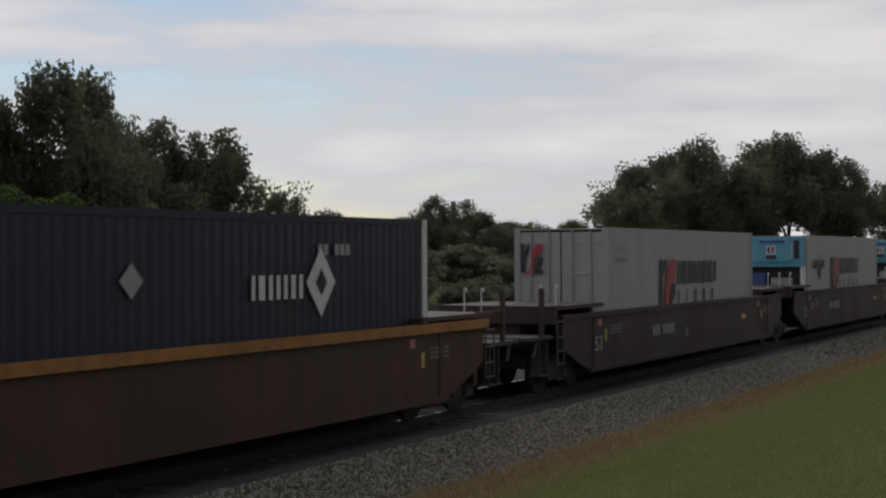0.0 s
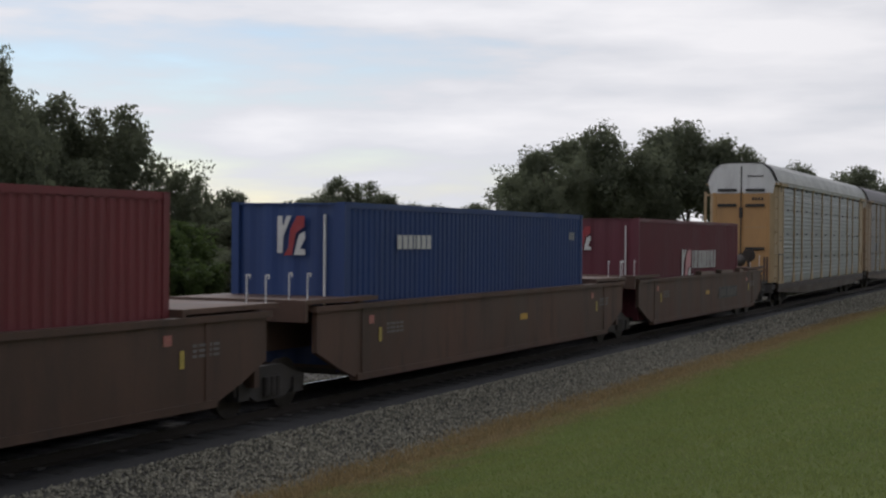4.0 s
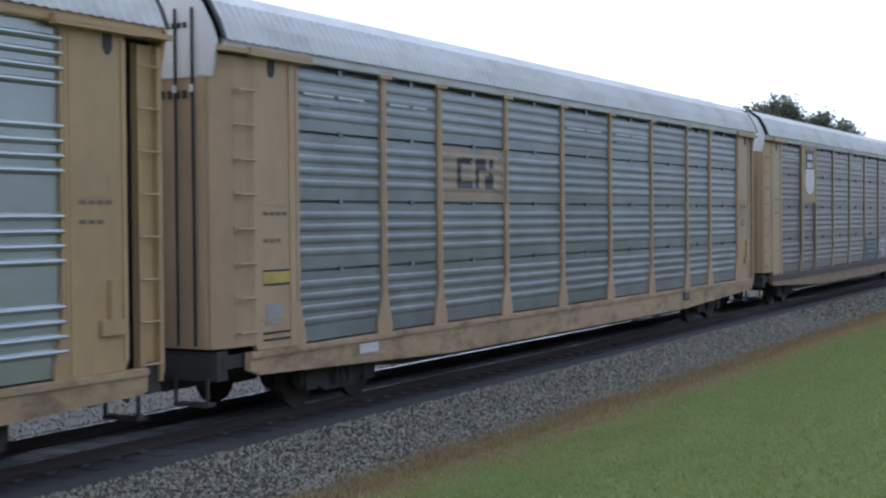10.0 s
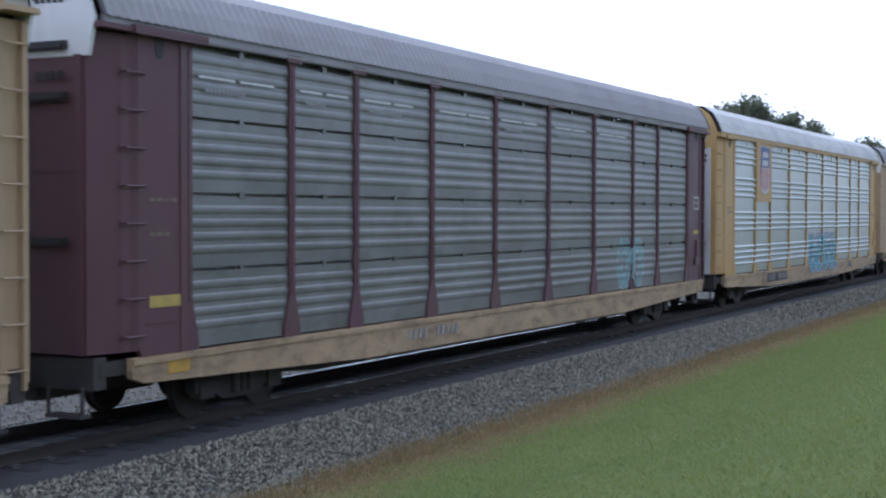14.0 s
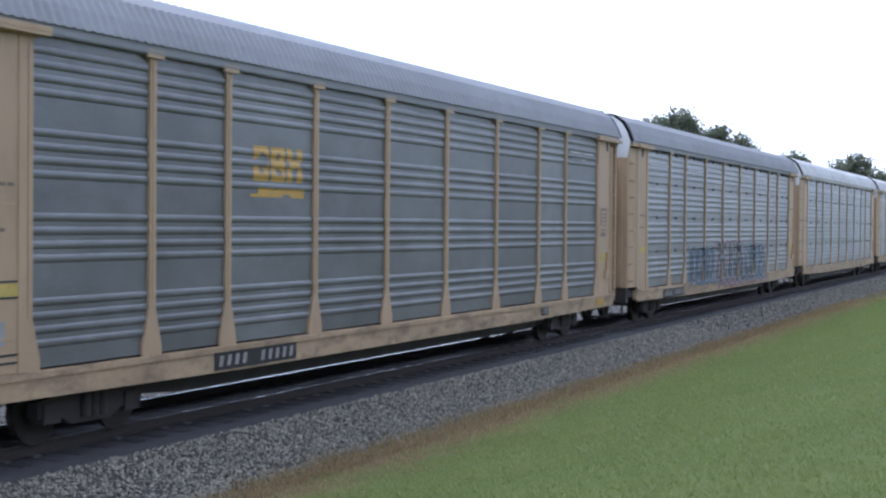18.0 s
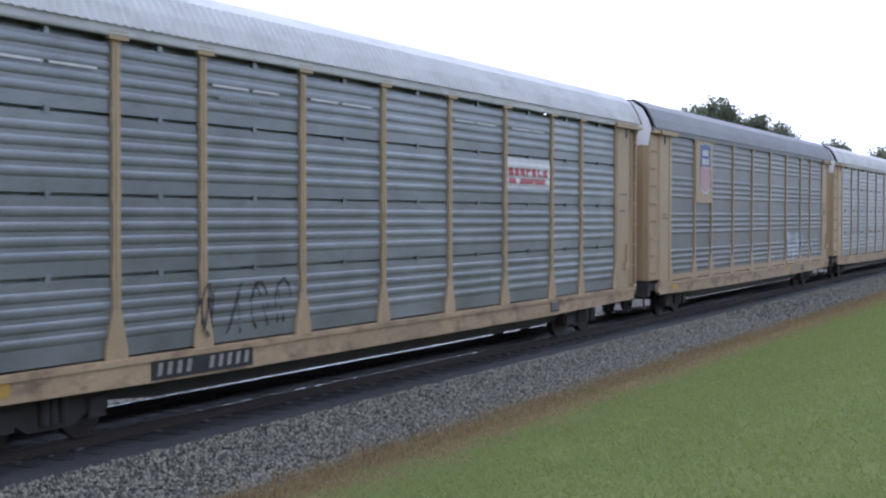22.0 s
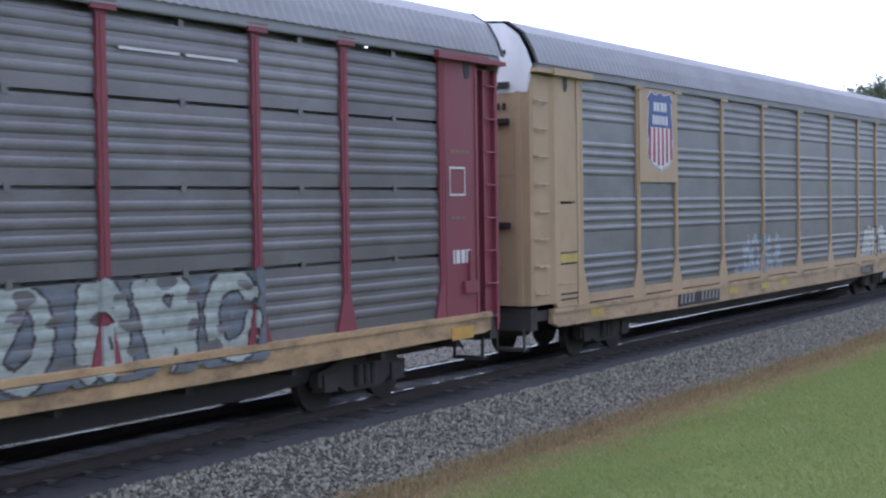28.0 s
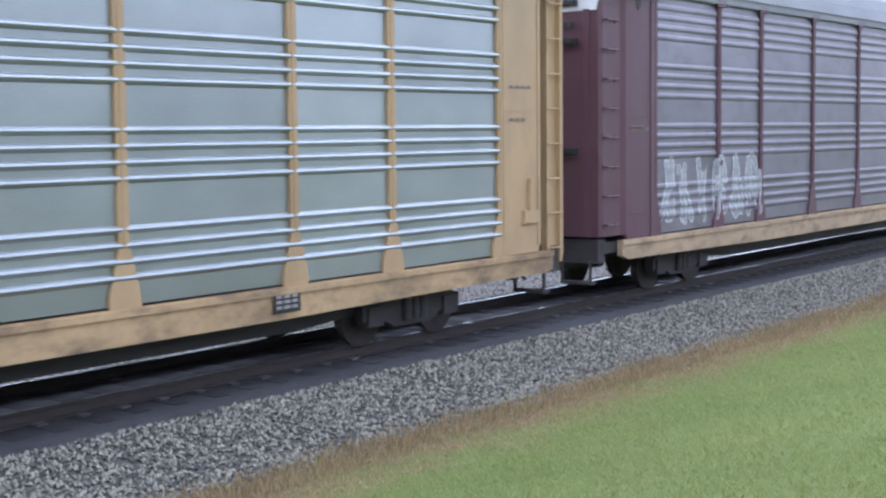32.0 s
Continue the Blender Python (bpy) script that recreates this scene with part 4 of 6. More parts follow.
painted(CARS[2], "banded", 10.5, 12.6, 3.5, 4.15, hollow(0, 0.1, 0.62, 1, 0.03, 0.1) + hollow(0.13, 0.23, 0.62, 1, 0.03, 0.1) + hollow(0.27, 0.36, 0.62, 1, 0.03, 0.1) + [(0.45, 0.5, 0.62, 0.9), (0.82, 0.92, 0.7, 1), (0.0, 0.3, 0.3, 0.42), (0.4, 0.55, 0, 0.35), (0.62, 0.9, 0.1, 0.4)], LOGO["grey"], 0.2, 3, lift=0.009)
number_plate(2, 19.4, 20.8, 0.74, 1.0, False, 5)
for a, b in ((5.2, 7.22), (21.43, 23.45)):
    plate(CARS[3], "plain_panel", [(a, 1.1), (b, 1.1), (b, EAVE), (a, EAVE)], paint("tan"), 0, 0, -1.46, 0.035)
painted(CARS[3], "bright", 18.85, 21.2, 3.86, 4.12, [(0, 0.97, 0, 1)], LOGO["red"], 0.3, 4)
number_plate(3, 8.27, 10.87, 0.58, 0.98)
painted(CARS[4], "banded", 7.32, 9.96, 3.3, 4.32, [(0, 1, 0, 1)], mat("patch_tan", (0.34, 0.27, 0.19), 0.6, 0.1, 0.2, 2.0, 0.03, 0.4, (0.25, 0.25, 0.25)), 0.05, 5, "logo_patch")
painted(CARS[4], "banded", 7.9, 9.5, 3.55, 4.12, [(0.02, 0.12, 0.05, 0.95), (0.02, 0.42, 0, 0.2), (0.02, 0.42, 0.8, 1), (0.5, 0.6, 0, 1), (0.6, 0.78, 0.6, 1), (0.75, 0.9, 0.0, 0.45), (0.88, 0.98, 0, 1)], LOGO["black"], 0.05, 6, "logo_block", 0.01)
sill_spot(4, 4.3, 0.6, "white", 0.78, 0.16)
for y in (-1.05, -0.75, -0.42, -0.05, 0.35):
    part("fold_line", lambda bm: box(bm, -0.02, 0.0, -0.02, 0.02, 1.2, 6.0), BLACK, CARS[4], at=(0.53, y, 0), key="fold_line")
    # small white plate in place of a hole with bright sky behind it
    part("rod_guide", lambda bm: box(bm, -0.03, 0.0, -0.03, 0.03, -0.05, 0.05), LOGO["white"], CARS[4], at=(0.51, y, 4.86), key="rod_guide")
emblem_panel(5, True)
tag(5, 18.6, 20.2, 1.12, 2.05, WH, BK, 51, 0.11, 0.12, 3)
tag(5, 15.9, 18.4, 1.1, 2.05, (0.075, 0.12, 0.155), None, 52, 0.6, 0.0)
tag(6, 12.95, 14.6, 0.62, 2.2, TEAL, BK, 61, 0.13, 0.12, 2)
bubbles(6, 15.95, 18.2, 1.05, 2.05, (0.4, 0.41, 0.42), (0.12, 0.12, 0.14), 62, 5, 0.12, 0.03)
bubbles(6, 18.75, 21.2, 1.05, 2.05, (0.4, 0.41, 0.42), (0.12, 0.12, 0.14), 63, 5, 0.15, 0.03)
bubbles(6, 16.0, 21.0, 0.72, 1.02, (0.38, 0.36, 0.34), (0.12, 0.11, 0.12), 64, 8, 0.2, 0.03)
for k, x in ((6, 7.68), (10, 7.99)):
    painted(CARS[k], STYLE[k], x, x + 1.6, 3.68, 4.26, hollow(0, 0.3, 0, 1, 0.12, 0.2) + hollow(0.35, 0.62, 0, 1, 0.1, 0.2) + [(0.35, 0.62, 0.4, 0.6)] + [(0.67, 0.78, 0, 0.45), (0.88, 1, 0, 0.45), (0.72, 0.94, 0.38, 0.66), (0.67, 0.78, 0.6, 1), (0.88, 1, 0.6, 1)], LOGO["gold"], 0.04 if k == 6 else 0.2, 7 + k, "logo_block")
    painted(CARS[k], STYLE[k], x - 0.08, x + 1.66, 3.42, 3.56, [(0, 1, 0, 1)], LOGO["gold"], 0.04 if k == 6 else 0.2, 9 + k, "logo_block")
number_plate(6, 3.0, 5.0, 0.66, 0.96, False)
tag(7, 20.3, 22.3, 1.1, 2.4, (0.2, 0.33, 0.34), (0.35, 0.45, 0.46), 71, 0.16, 0.2, 2)
end_label(7, 1.62, 1.72)
sill_spot(7, 2.0, 0.5, "gold")
number_plate(7, 8.9, 11.2, 0.66, 0.96, False)
emblem_panel(8)
tag(8, 13.4, 18.4, 0.75, 2.3, (0.1, 0.29, 0.36), (0.4, 0.42, 0.45), 81, 0.15, 0.15, 5, (0.27, 0.27, 0.34), 3)
number_plate(8, 6.73, 9.67, 0.66, 1.0)
tag(9, 3.4, 8.8, 0.7, 2.05, WH, None, 91, 0.05, 0.35, 6)
tag(9, 17.6, 21.0, 1.15, 1.7, WH, None, 92, 0.03, 0.2, 3)
number_plate(10, 6.79, 9.33, 0.56, 0.86)
tag(11, 7.9, 11.6, 0.95, 2.3, (0.045, 0.07, 0.1), (0.25, 0.29, 0.31), 111, 0.14, 0.15, 5, (0.09, 0.125, 0.165), 3)
tag(11, 11.9, 16.6, 0.8, 2.5, (0.035, 0.05, 0.055), (0.4, 0.42, 0.43), 113, 0.14, 0.1, 5, (0.24, 0.15, 0.165), 3)
tag(11, 16.8, 20.9, 0.85, 2.35, (0.04, 0.06, 0.075), (0.3, 0.35, 0.36), 114, 0.13, 0.15, 5, (0.1, 0.16, 0.21), 3)
tag(11, 11.4, 20.9, 0.7, 1.1, (0.34, 0.17, 0.19), None, 112, 0.06, 0.4, 9)
number_plate(11, 4.4, 7.0, 0.62, 0.95)
painted(CARS[13], "banded", 18.72, 21.3, 3.62, 4.3, [(0, 1, 0, 1)], LOGO["white"], 0.0, 14, "sign_panel")
painted(CARS[13], "banded", 18.8, 21.2, 3.72, 4.12, [(0, 1, 0, 0.3)] + [(i / 7.0, i / 7.0 + 0.11, 0.45, 0.85) for i in range(7)], LOGO["red"], 0.15, 15, "sign_bar", 0.01)
tag(13, 7.0, 9.8, 1.12, 2.1, BK, None, 131, 0.022, 0.1, 4)
number_plate(13, 5.9, 8.47, 0.68, 1.0)
emblem_panel(14)
tag(14, 18.7, 21.3, 1.12, 2.4, (0.4, 0.43, 0.44), (0.06, 0.07, 0.08), 141, 0.17, 0.15, 3, (0.3, 0.33, 0.34), 3)
tag(14, 21.6, 25.2, 1.15, 2.3, GY, None, 142, 0.1, 0.3, 4)
tag(14, 16.2, 18.4, 1.25, 2.1, GY, None, 143, 0.07, 0.4, 3)
number_plate(14, 19.3, 21.0, 0.64, 0.95, False, 5)
sill_spot(14, 18.8)
emblem_panel(16)
tag(16, 15.3, 16.5, 0.6, 2.2, (0.04, 0.05, 0.055), (0.36, 0.42, 0.42), 161, 0.2, 0.03, 1, None, 3)
tag(16, 16.5, 17.6, 1.3, 1.95, GY, None, 162, 0.05, 0.4, 2)
number_plate(16, 19.26, 20.42, 0.69, 0.93, True, 5)
plate(CARS[17], "red_panel", [(7.32, 3.32), (9.95, 3.32), (9.95, 4.3), (7.32, 4.3)], mat("panel_red", (0.30, 0.085, 0.10), 0.55, 0, 0.15, 1.5, 0.03, 0.2, (0.2, 0.1, 0.1)), 0, 0, -1.446, 0.02)
tag(17, 7.9, 12.6, 1.12, 2.2, GY, WH, 171, 0.08, 0.3, 6)
tag(17, 13.0, 21.5, 0.98, 2.25, (0.32, 0.36, 0.32), BK, 172, 0.13, 0.2, 7, (0.12, 0.14, 0.16), 3)
bars(CARS[17], "tag_bar", 26.4, 2.05, 0.22, [0.05, 0.12, 0.12, 0.14], LOGO["white"], 0.04, -1.476)
plate(CARS[17], "stencil_frame", [(26.31, 3.16), (26.8, 3.16), (26.8, 3.19), (26.31, 3.19)], LOGO["white"], 0, 0, -1.476)
plate(CARS[17], "stencil_frame", [(26.31, 3.6), (26.8, 3.6), (26.8, 3.63), (26.31, 3.63)], LOGO["white"], 0, 0, -1.476)
plate(CARS[17], "stencil_frame", [(26.31, 3.16), (26.33, 3.16), (26.33, 3.63), (26.31, 3.63)], LOGO["white"], 0, 0, -1.478)
plate(CARS[17], "stencil_frame", [(26.78, 3.16), (26.8, 3.16), (26.8, 3.63), (26.78, 3.63)], LOGO["white"], 0, 0, -1.478)
number_plate(17, 6.2, 9.3, 0.64, 0.98)
emblem_panel(18)
tag(18, 11.4, 14.4, 1.1, 2.25, (0.27, 0.33, 0.36), (0.2, 0.15, 0.15), 181, 0.09, 0.38, 5, None, 3)
tag(18, 10.9, 13.6, 1.12, 1.45, (0.24, 0.29, 0.33), None, 183, 0.14, 0.25, 5, None, 2)
tag(18, 21.8, 24.8, 1.12, 2.2, (0.42, 0.43, 0.4), BK, 182, 0.16, 0.12, 5)
number_plate(18, 7.2, 9.68, 0.62, 1.04)
number_plate(18, 22.0, 23.0, 0.62, 0.98, True, 5)
for x in (2.8, 10.3, 12.6, 14.0):
    sill_spot(18, x)
plate(CARS[19], "emblem_panel", [(5.2, 3.43), (7.22, 3.43), (7.22, EAVE), (5.2, EAVE)], paint("peach"), 0, 0, -1.47, 0.02)
plate(CARS[19], "logo_field", [(5.95, 4.1), (7.2, 3.98), (7.32, 4.9), (6.0, 5.12)], LOGO["white"], 0, 0, -1.492)
plate(CARS[19], "logo_field", [(6.3, 4.72), (7.26, 4.45), (7.32, 4.92), (6.02, 5.14), (5.97, 4.95)], LOGO["pink"], 0, 0, -1.5)
plate(CARS[19], "logo_field", [(5.82, 4.05), (6.95, 3.93), (6.85, 4.1), (6.5, 4.32), (6.2, 4.35), (6.15, 4.75), (5.92, 4.98)], LOGO["green"], 0, 0, -1.508)
bars(CARS[19], "logo_field", 6.0, 4.22, 0.3, [0.06, 0.06, 0.2], LOGO["white"], 0.04, -1.516)
tag(19, 3.1, 6.6, 1.2, 2.35, (0.28, 0.29, 0.29), None, 191, 0.11, 0.28, 5)
tag(19, 4.5, 6.0, 0.8, 1.6, (0.2, 0.33, 0.29), None, 196, 0.22, 0.3, 2)
tag(19, 8.4, 12.3, 0.9, 2.5, (0.2, 0.33, 0.3), (0.07, 0.1, 0.1), 192, 0.19, 0.15, 4, None, 3)
tag(19, 12.9, 14.2, 0.75, 2.0, (0.1, 0.2, 0.36), None, 193, 0.16, 0.3, 2)
tag(19, 13.8, 14.9, 1.1, 2.0, (0.26, 0.15, 0.15), None, 197, 0.1, 0.4, 1)
tag(19, 15.7, 19.8, 1.0, 2.25, (0.36, 0.37, 0.35), None, 194, 0.17, 0.1, 6)
tag(19, 21.8, 26.0, 1.3, 2.1, WH, None, 195, 0.06, 0.3, 5)
number_plate(19, 7.4, 9.3, 0.66, 1.0, True, 7)
number_plate(19, 20.6, 21.6, 0.66, 0.96, True, 5)
for x in (2.6, 12.2, 14.6, 18.2):
    sill_spot(19, x, 0.8, "gold")
painted(CARS[20], "bright", 7.72, 10.0, 3.6, 4.28, [(0.02, 0.3, 0, 0.35), (0.08, 0.34, 0.3, 0.7), (0.1, 0.38, 0.6, 1), (0.52, 0.7, 0.1, 0.95), (0.58, 0.66, 0, 1), (0.74, 1, 0.05, 0.3), (0.72, 0.98, 0.36, 0.62), (0.74, 1, 0.7, 0.95)], LOGO["black"], 0.08, 11, "logo_block")
painted(CARS[20], "bright", 7.72, 9.98, 3.49, 3.55, [(0, 1, 0, 1)], LOGO["black"], 0.15, 12, "logo_block")
number_plate(20, 7.31, 9.9, 0.66, 1.02)
tag(21, 2.6, 7.2, 1.1, 2.6, GY, WH, 211, 0.05, 0.12, 6)
tag(21, 1.45, 2.4, 1.3, 2.7, WH, None, 212, 0.025, 0.1, 1)
for k in (4, 10, 11, 18, 19):
    end_label(k, 1.6, 1.9 + 0.15 * (k % 3))
    end_label(k, 26.4, 2.0, 0.6, 0.22)
for k in (3, 8):
    for y, z, n in ((-1.12, 4.75, 5), (-1.12, 4.6, 7), (-1.05, 3.1, 4), (-1.05, 3.02, 4), (-1.1, 2.1, 5), (-1.1, 2.02, 3), (-1.05, 1.6, 4), (-1.05, 1.52, 4)):
        tagged(part("door_stencil", lambda bm: [box(bm, -0.005, 0.0, i * 0.08, i * 0.08 + 0.055, 0, 0.1 if z > 4 else 0.045) for i in range(n)], BLACK, CARS[k], at=(0.526, y, z), key=("door_line", n, z > 4)), kind="stuff")
for k, z in ((7, 3.2),):
    for a, b, c, d in ((26.65, 27.15, 3.14, 3.17), (26.65, 27.15, 3.47, 3.5), (26.65, 26.67, 3.17, 3.47), (27.13, 27.15, 3.17, 3.47)):
        plate(CARS[k], "stencil_frame", [(a, c), (b, c), (b, d), (a, d)], LOGO["white"], 0, 0, -1.476)
    bars(CARS[k], "tag_bar", 26.72, 3.3, 0.05, [0.1, 0.16, 0.08], LOGO["grey"], 0.03, -1.476)
    end_label(k, 26.64, 2.43, 0.55, 0.1)
    tag(k, 26.6, 27.2, 4.22, 4.6, WH, None, 73, 0.02, 0.1, 2)
for k in (4, 10, 18, 19):
    if k != 18:
        end_label(k, 1.66, 1.44, 0.4, 0.3, "faded_red" if k == 19 else "grey")
    for q in (1.30, 1.2):
        end_label(k, 1.6, q, 0.74, 0.03, "black")
    end_label(k, 1.6, 2.075 + 0.15 * (k % 3), 0.7, 0.025, "black")
    end_label(k, 1.6, 1.87 + 0.15 * (k % 3), 0.7, 0.025, "black")
for k in (4, 10, 12, 14, 16, 18, 19):
    for a, b, c, d in ((26.33, 26.85, 3.0, 3.02), (26.33, 26.85, 3.42, 3.44), (26.33, 26.35, 3.02, 3.42), (26.83, 26.85, 3.02, 3.42)):
        plate(CARS[k], "stencil_frame", [(a, c), (b, c), (b, d), (a, d)], mat("faint_stencil", (0.17, 0.13, 0.095), 0.6, 0, 0.3, 4.0, 0.02), 0, 0, -1.474)
    for z in (3.3, 3.2, 3.1, 2.86, 2.78, 2.7):
        bars(CARS[k], "stencil_line", 26.4, z, 0.035, [0.08, 0.12, 0.06, 0.08], mat("faint_stencil", (0.17, 0.13, 0.095)), 0.03, -1.474)
for k in (3, 4, 6, 8, 9, 10, 12, 13, 14, 15, 16, 18, 19, 20):
    x = 20.95 + 0.3 * (k % 4)
    plate(CARS[k], "test_plate", [(0, 0), (0.5, 0), (0.5, 0.27), (0, 0.27)], LOGO["black"], x, 0.75, -1.4985)
    for z in (0.935, 0.87, 0.8):
        bars(CARS[k], "test_line", x + 0.05, z, 0.04, [0.1, 0.12, 0.09], LOGO["faded"], 0.04, -1.505)
for k, x in ((10, 26.0), (12, 25.6), (13, 2.4), (14, 25.9), (14, 2.6), (16, 26.1), (17, 26.3)):
    sill_spot(k, x, 0.7, "gold")
for q in (1.62, 2.58):
    plate(CARS[1], "hatch_rim", [(0, 1.2), (0.035, 1.2), (0.035, 2.38), (0, 2.38)], paint("rust"), q - 0.24, 0, -1.472, 0.02)
plate(CARS[1], "hatch_rim", [(1.38, 2.34), (2.375, 2.34), (2.375, 2.4), (1.38, 2.4)], paint("rust"), 0, 0, -1.474, 0.03)
for k in CARS:
    rnd = random.Random(k)
    for x in (1.62, 26.35):
        faint = mat("faint_stencil", (0.17, 0.13, 0.095), 0.6, 0, 0.3, 4.0, 0.02)
        bars(CARS[k], "stencil_line", x, 3.3 + rnd.uniform(-0.5, 0.6), 0.05, [0.12] * 4, faint, 0.04, -1.474)
        bars(CARS[k], "stencil_line", x, 2.9 + rnd.uniform(-0.3, 0.3), 0.05, [0.12] * 3, faint, 0.04, -1.474)
    part("door_stencil", lambda bm: [box(bm, -0.005, 0.0, -0.95 + i * 0.13, -0.87 + i * 0.13, 4.72, 4.84) for i in range(4)], BLACK, CARS[k], at=(0.525, 0, 0), key="door_stencil")
    part("door_stencil", lambda bm: [box(bm, -0.005, 0.0, -0.95 + i * 0.1, -0.88 + i * 0.1, 5.72, 5.8) for i in range(7)], BLACK, CARS[k], at=(0.535, 0, 0), key="hood_stencil")

for i in range(8):
    x = (POSTS[i] + POSTS[i + 1]) / 2 + 0.1
    if i != 1:
        part("roof_tab", lambda bm: box(bm, -0.06, 0.06, -0.03, 0.0, -0.16, 0.02), LOGO["white"], CARS[8], at=(x, -1.47, EAVE), key="roof_tab")


# ---- container wagons ----
def wellcar(x0, x1, paint_key, label, left_end, right_end, top=1.7):
    car = thing("well_wagon", x0, label, "railway wagon", "container wagons of the train")
    n = x1 - x0
    m = mat("well_" + paint_key, {"maroon": (0.038, 0.018, 0.021), "orange": (0.1, 0.056, 0.04), "amber": (0.06, 0.03, 0.019)}[paint_key], 0.65, 0, 0.35, 0.9, 0.08, 0.7, {"maroon": (0.02, 0.014, 0.015), "orange": (0.04, 0.03, 0.026), "amber": (0.022, 0.016, 0.014)}[paint_key], STREAK)
    for s in (-1, 1):
        part("well_side", lambda bm: (prism(bm, [(0.5, 0.95), (0.5, top - 0.04), (n - 0.5, top - 0.04), (n - 0.5, 0.95), (n - 1.3, 0.62), (n - 2.1, 0.36), (2.1, 0.36), (1.3, 0.62)], -0.05, 0.05),
                                      box(bm, 0.4, n - 0.4, -0.1, 0.1, top - 0.1, top), box(bm, 2.0, n - 2.0, -0.09, 0.09, 0.34, 0.46),
                                      *[box(bm, q, q + 0.1, -0.07, -0.05, 0.46, top - 0.1) for q in (2.2, n - 2.3)]), m, car, at=(0, s * 1.38, 0))
    if paint_key == "amber":
        part("top_chord", lambda bm: box(bm, 0.9, n - 0.4, -0.13, -0.101, 1.6, 1.77), mat("chord_orange", (0.30, 0.13, 0.03), 0.6, 0, 0.35, 1.5, 0.08, 0.5, DIRT), car, "worn orange top chord", at=(0, -1.38, 0))
    part("well_floor", lambda bm: box(bm, 2.4, n - 2.4, -1.33, 1.33, 0.38, 0.5), GRIME, car)
    for end in (0, 1):
        part("end_deck", lambda bm: (box(bm, 0.1, 2.9, -1.42, 1.42, 1.8, 1.88), box(bm, 0.3, 2.7, -0.5, 0.5, 0.95, 1.8), box(bm, 2.35, 2.5, -1.3, 1.3, 0.5, 1.8), box(bm, 0.1, 0.2, -1.42, 1.42, 1.5, 1.8)), m, car, key=("end_deck", paint_key, end), at=(n - 3.0 if end else 0.0, 0, 0))
        for y in (-1.32, -0.95):
            part("grab_iron", lambda bm: (rod(bm, (0, 0, 1.88), (0, 0, 2.34), 0.013), rod(bm, (0, 0, 2.34), (0.1, 0, 2.34), 0.013), rod(bm, (0.1, 0, 2.34), (0.1, 0, 2.27), 0.013)), WHITE, car, "white grab iron", at=(n - 0.35 if end else 0.35, y, 0), key="grab_iron")
    for on, at, s in ((left_end == "end", 0.0, -1), (right_end == "end", n, 1)):
        if on:
            well_end(car, at, s, m, x0 > -30)
    truck(car, -0.5 if left_end == "shared" else 1.4)
    if right_end != "shared":
        truck(car, n - 1.4)
    return car


PALE = mat("pale_step", (0.07, 0.066, 0.064), 0.5, 0.2, 0.25, 4.0, 0.05, 0.4, DIRT)


def well_end(car, x, s, m, tall):
    """Crossing platform, posts, ladder, steps and hose at the free end of a wagon."""
    part("end_platform", lambda bm: box(bm, -0.1, 1.2, -1.38, 1.38, 1.2, 1.27), GRIME, car, at=(x, 0, 0), key="end_platform").scale = (s, 1, 1)
    for q, y in ((0.5, -1.36), (1.1, -1.36)) if tall else ((0.5, -1.36),):
        part("stanchion", lambda bm: (box(bm, -0.045, 0.045, -0.04, 0.04, 1.27, 2.28), rod(bm, (0.13, 0, 1.5), (0.13, 0, 2.2), 0.014, 5), rod(bm, (0.04, 0, 2.2), (0.13, 0, 2.2), 0.014, 5), rod(bm, (0.04, 0, 1.5), (0.13, 0, 1.5), 0.014, 5)), m, car, at=(x + s * q, y, 0), key="stanchion")
    part("hand_rail", lambda bm: rod(bm, (-0.7, -1.36, 1.88), (0.5, -1.36, 1.88), 0.03), m, car, at=(x, 0, 0), key="hand_rail").scale = (s, 1, 1)
    part("ladder", lambda bm: (*[rod(bm, (q, 0, 0.62), (q, 0, 1.56), 0.02) for q in (-0.18, 0.18)], *[rod(bm, (-0.18, 0, z), (0.18, 0, z), 0.018) for z in (0.64, 0.92, 1.22, 1.55)]), PALE, car, at=(x - s * 0.28, -1.46, 0), key="well_ladder")
    part("step", lambda bm: (box(bm, -0.22, 0.22, -0.14, 0.14, 0.42, 0.45), box(bm, -0.22, -0.19, -0.1, 0.1, 0.45, 1.2), box(bm, 0.19, 0.22, -0.1, 0.1, 0.45, 1.2)), PALE, car, at=(x + s * 0.25, -1.2, 0), key="step")
    part("brake_hose", lambda bm: [rod(bm, a, b, 0.03) for a, b in zip([(0, 0, 0.95), (0.25, 0, 0.7), (0.5, 0, 0.5), (0.8, 0, 0.48)], [(0.25, 0, 0.7), (0.5, 0, 0.5), (0.8, 0, 0.48), (1.0, 0, 0.55)])], BLACK, car, at=(x, -0.35, 0), key="brake_hose").scale = (s, 1, 1)
    part("lever", lambda bm: rod(bm, (0, 0, 0.85), (0.16, 0, 1.2), 0.035), PALE, car, at=(x + s * 0.8, -1.3, 0), key="lever")
    coupler(car, x + s * 0.6, s)


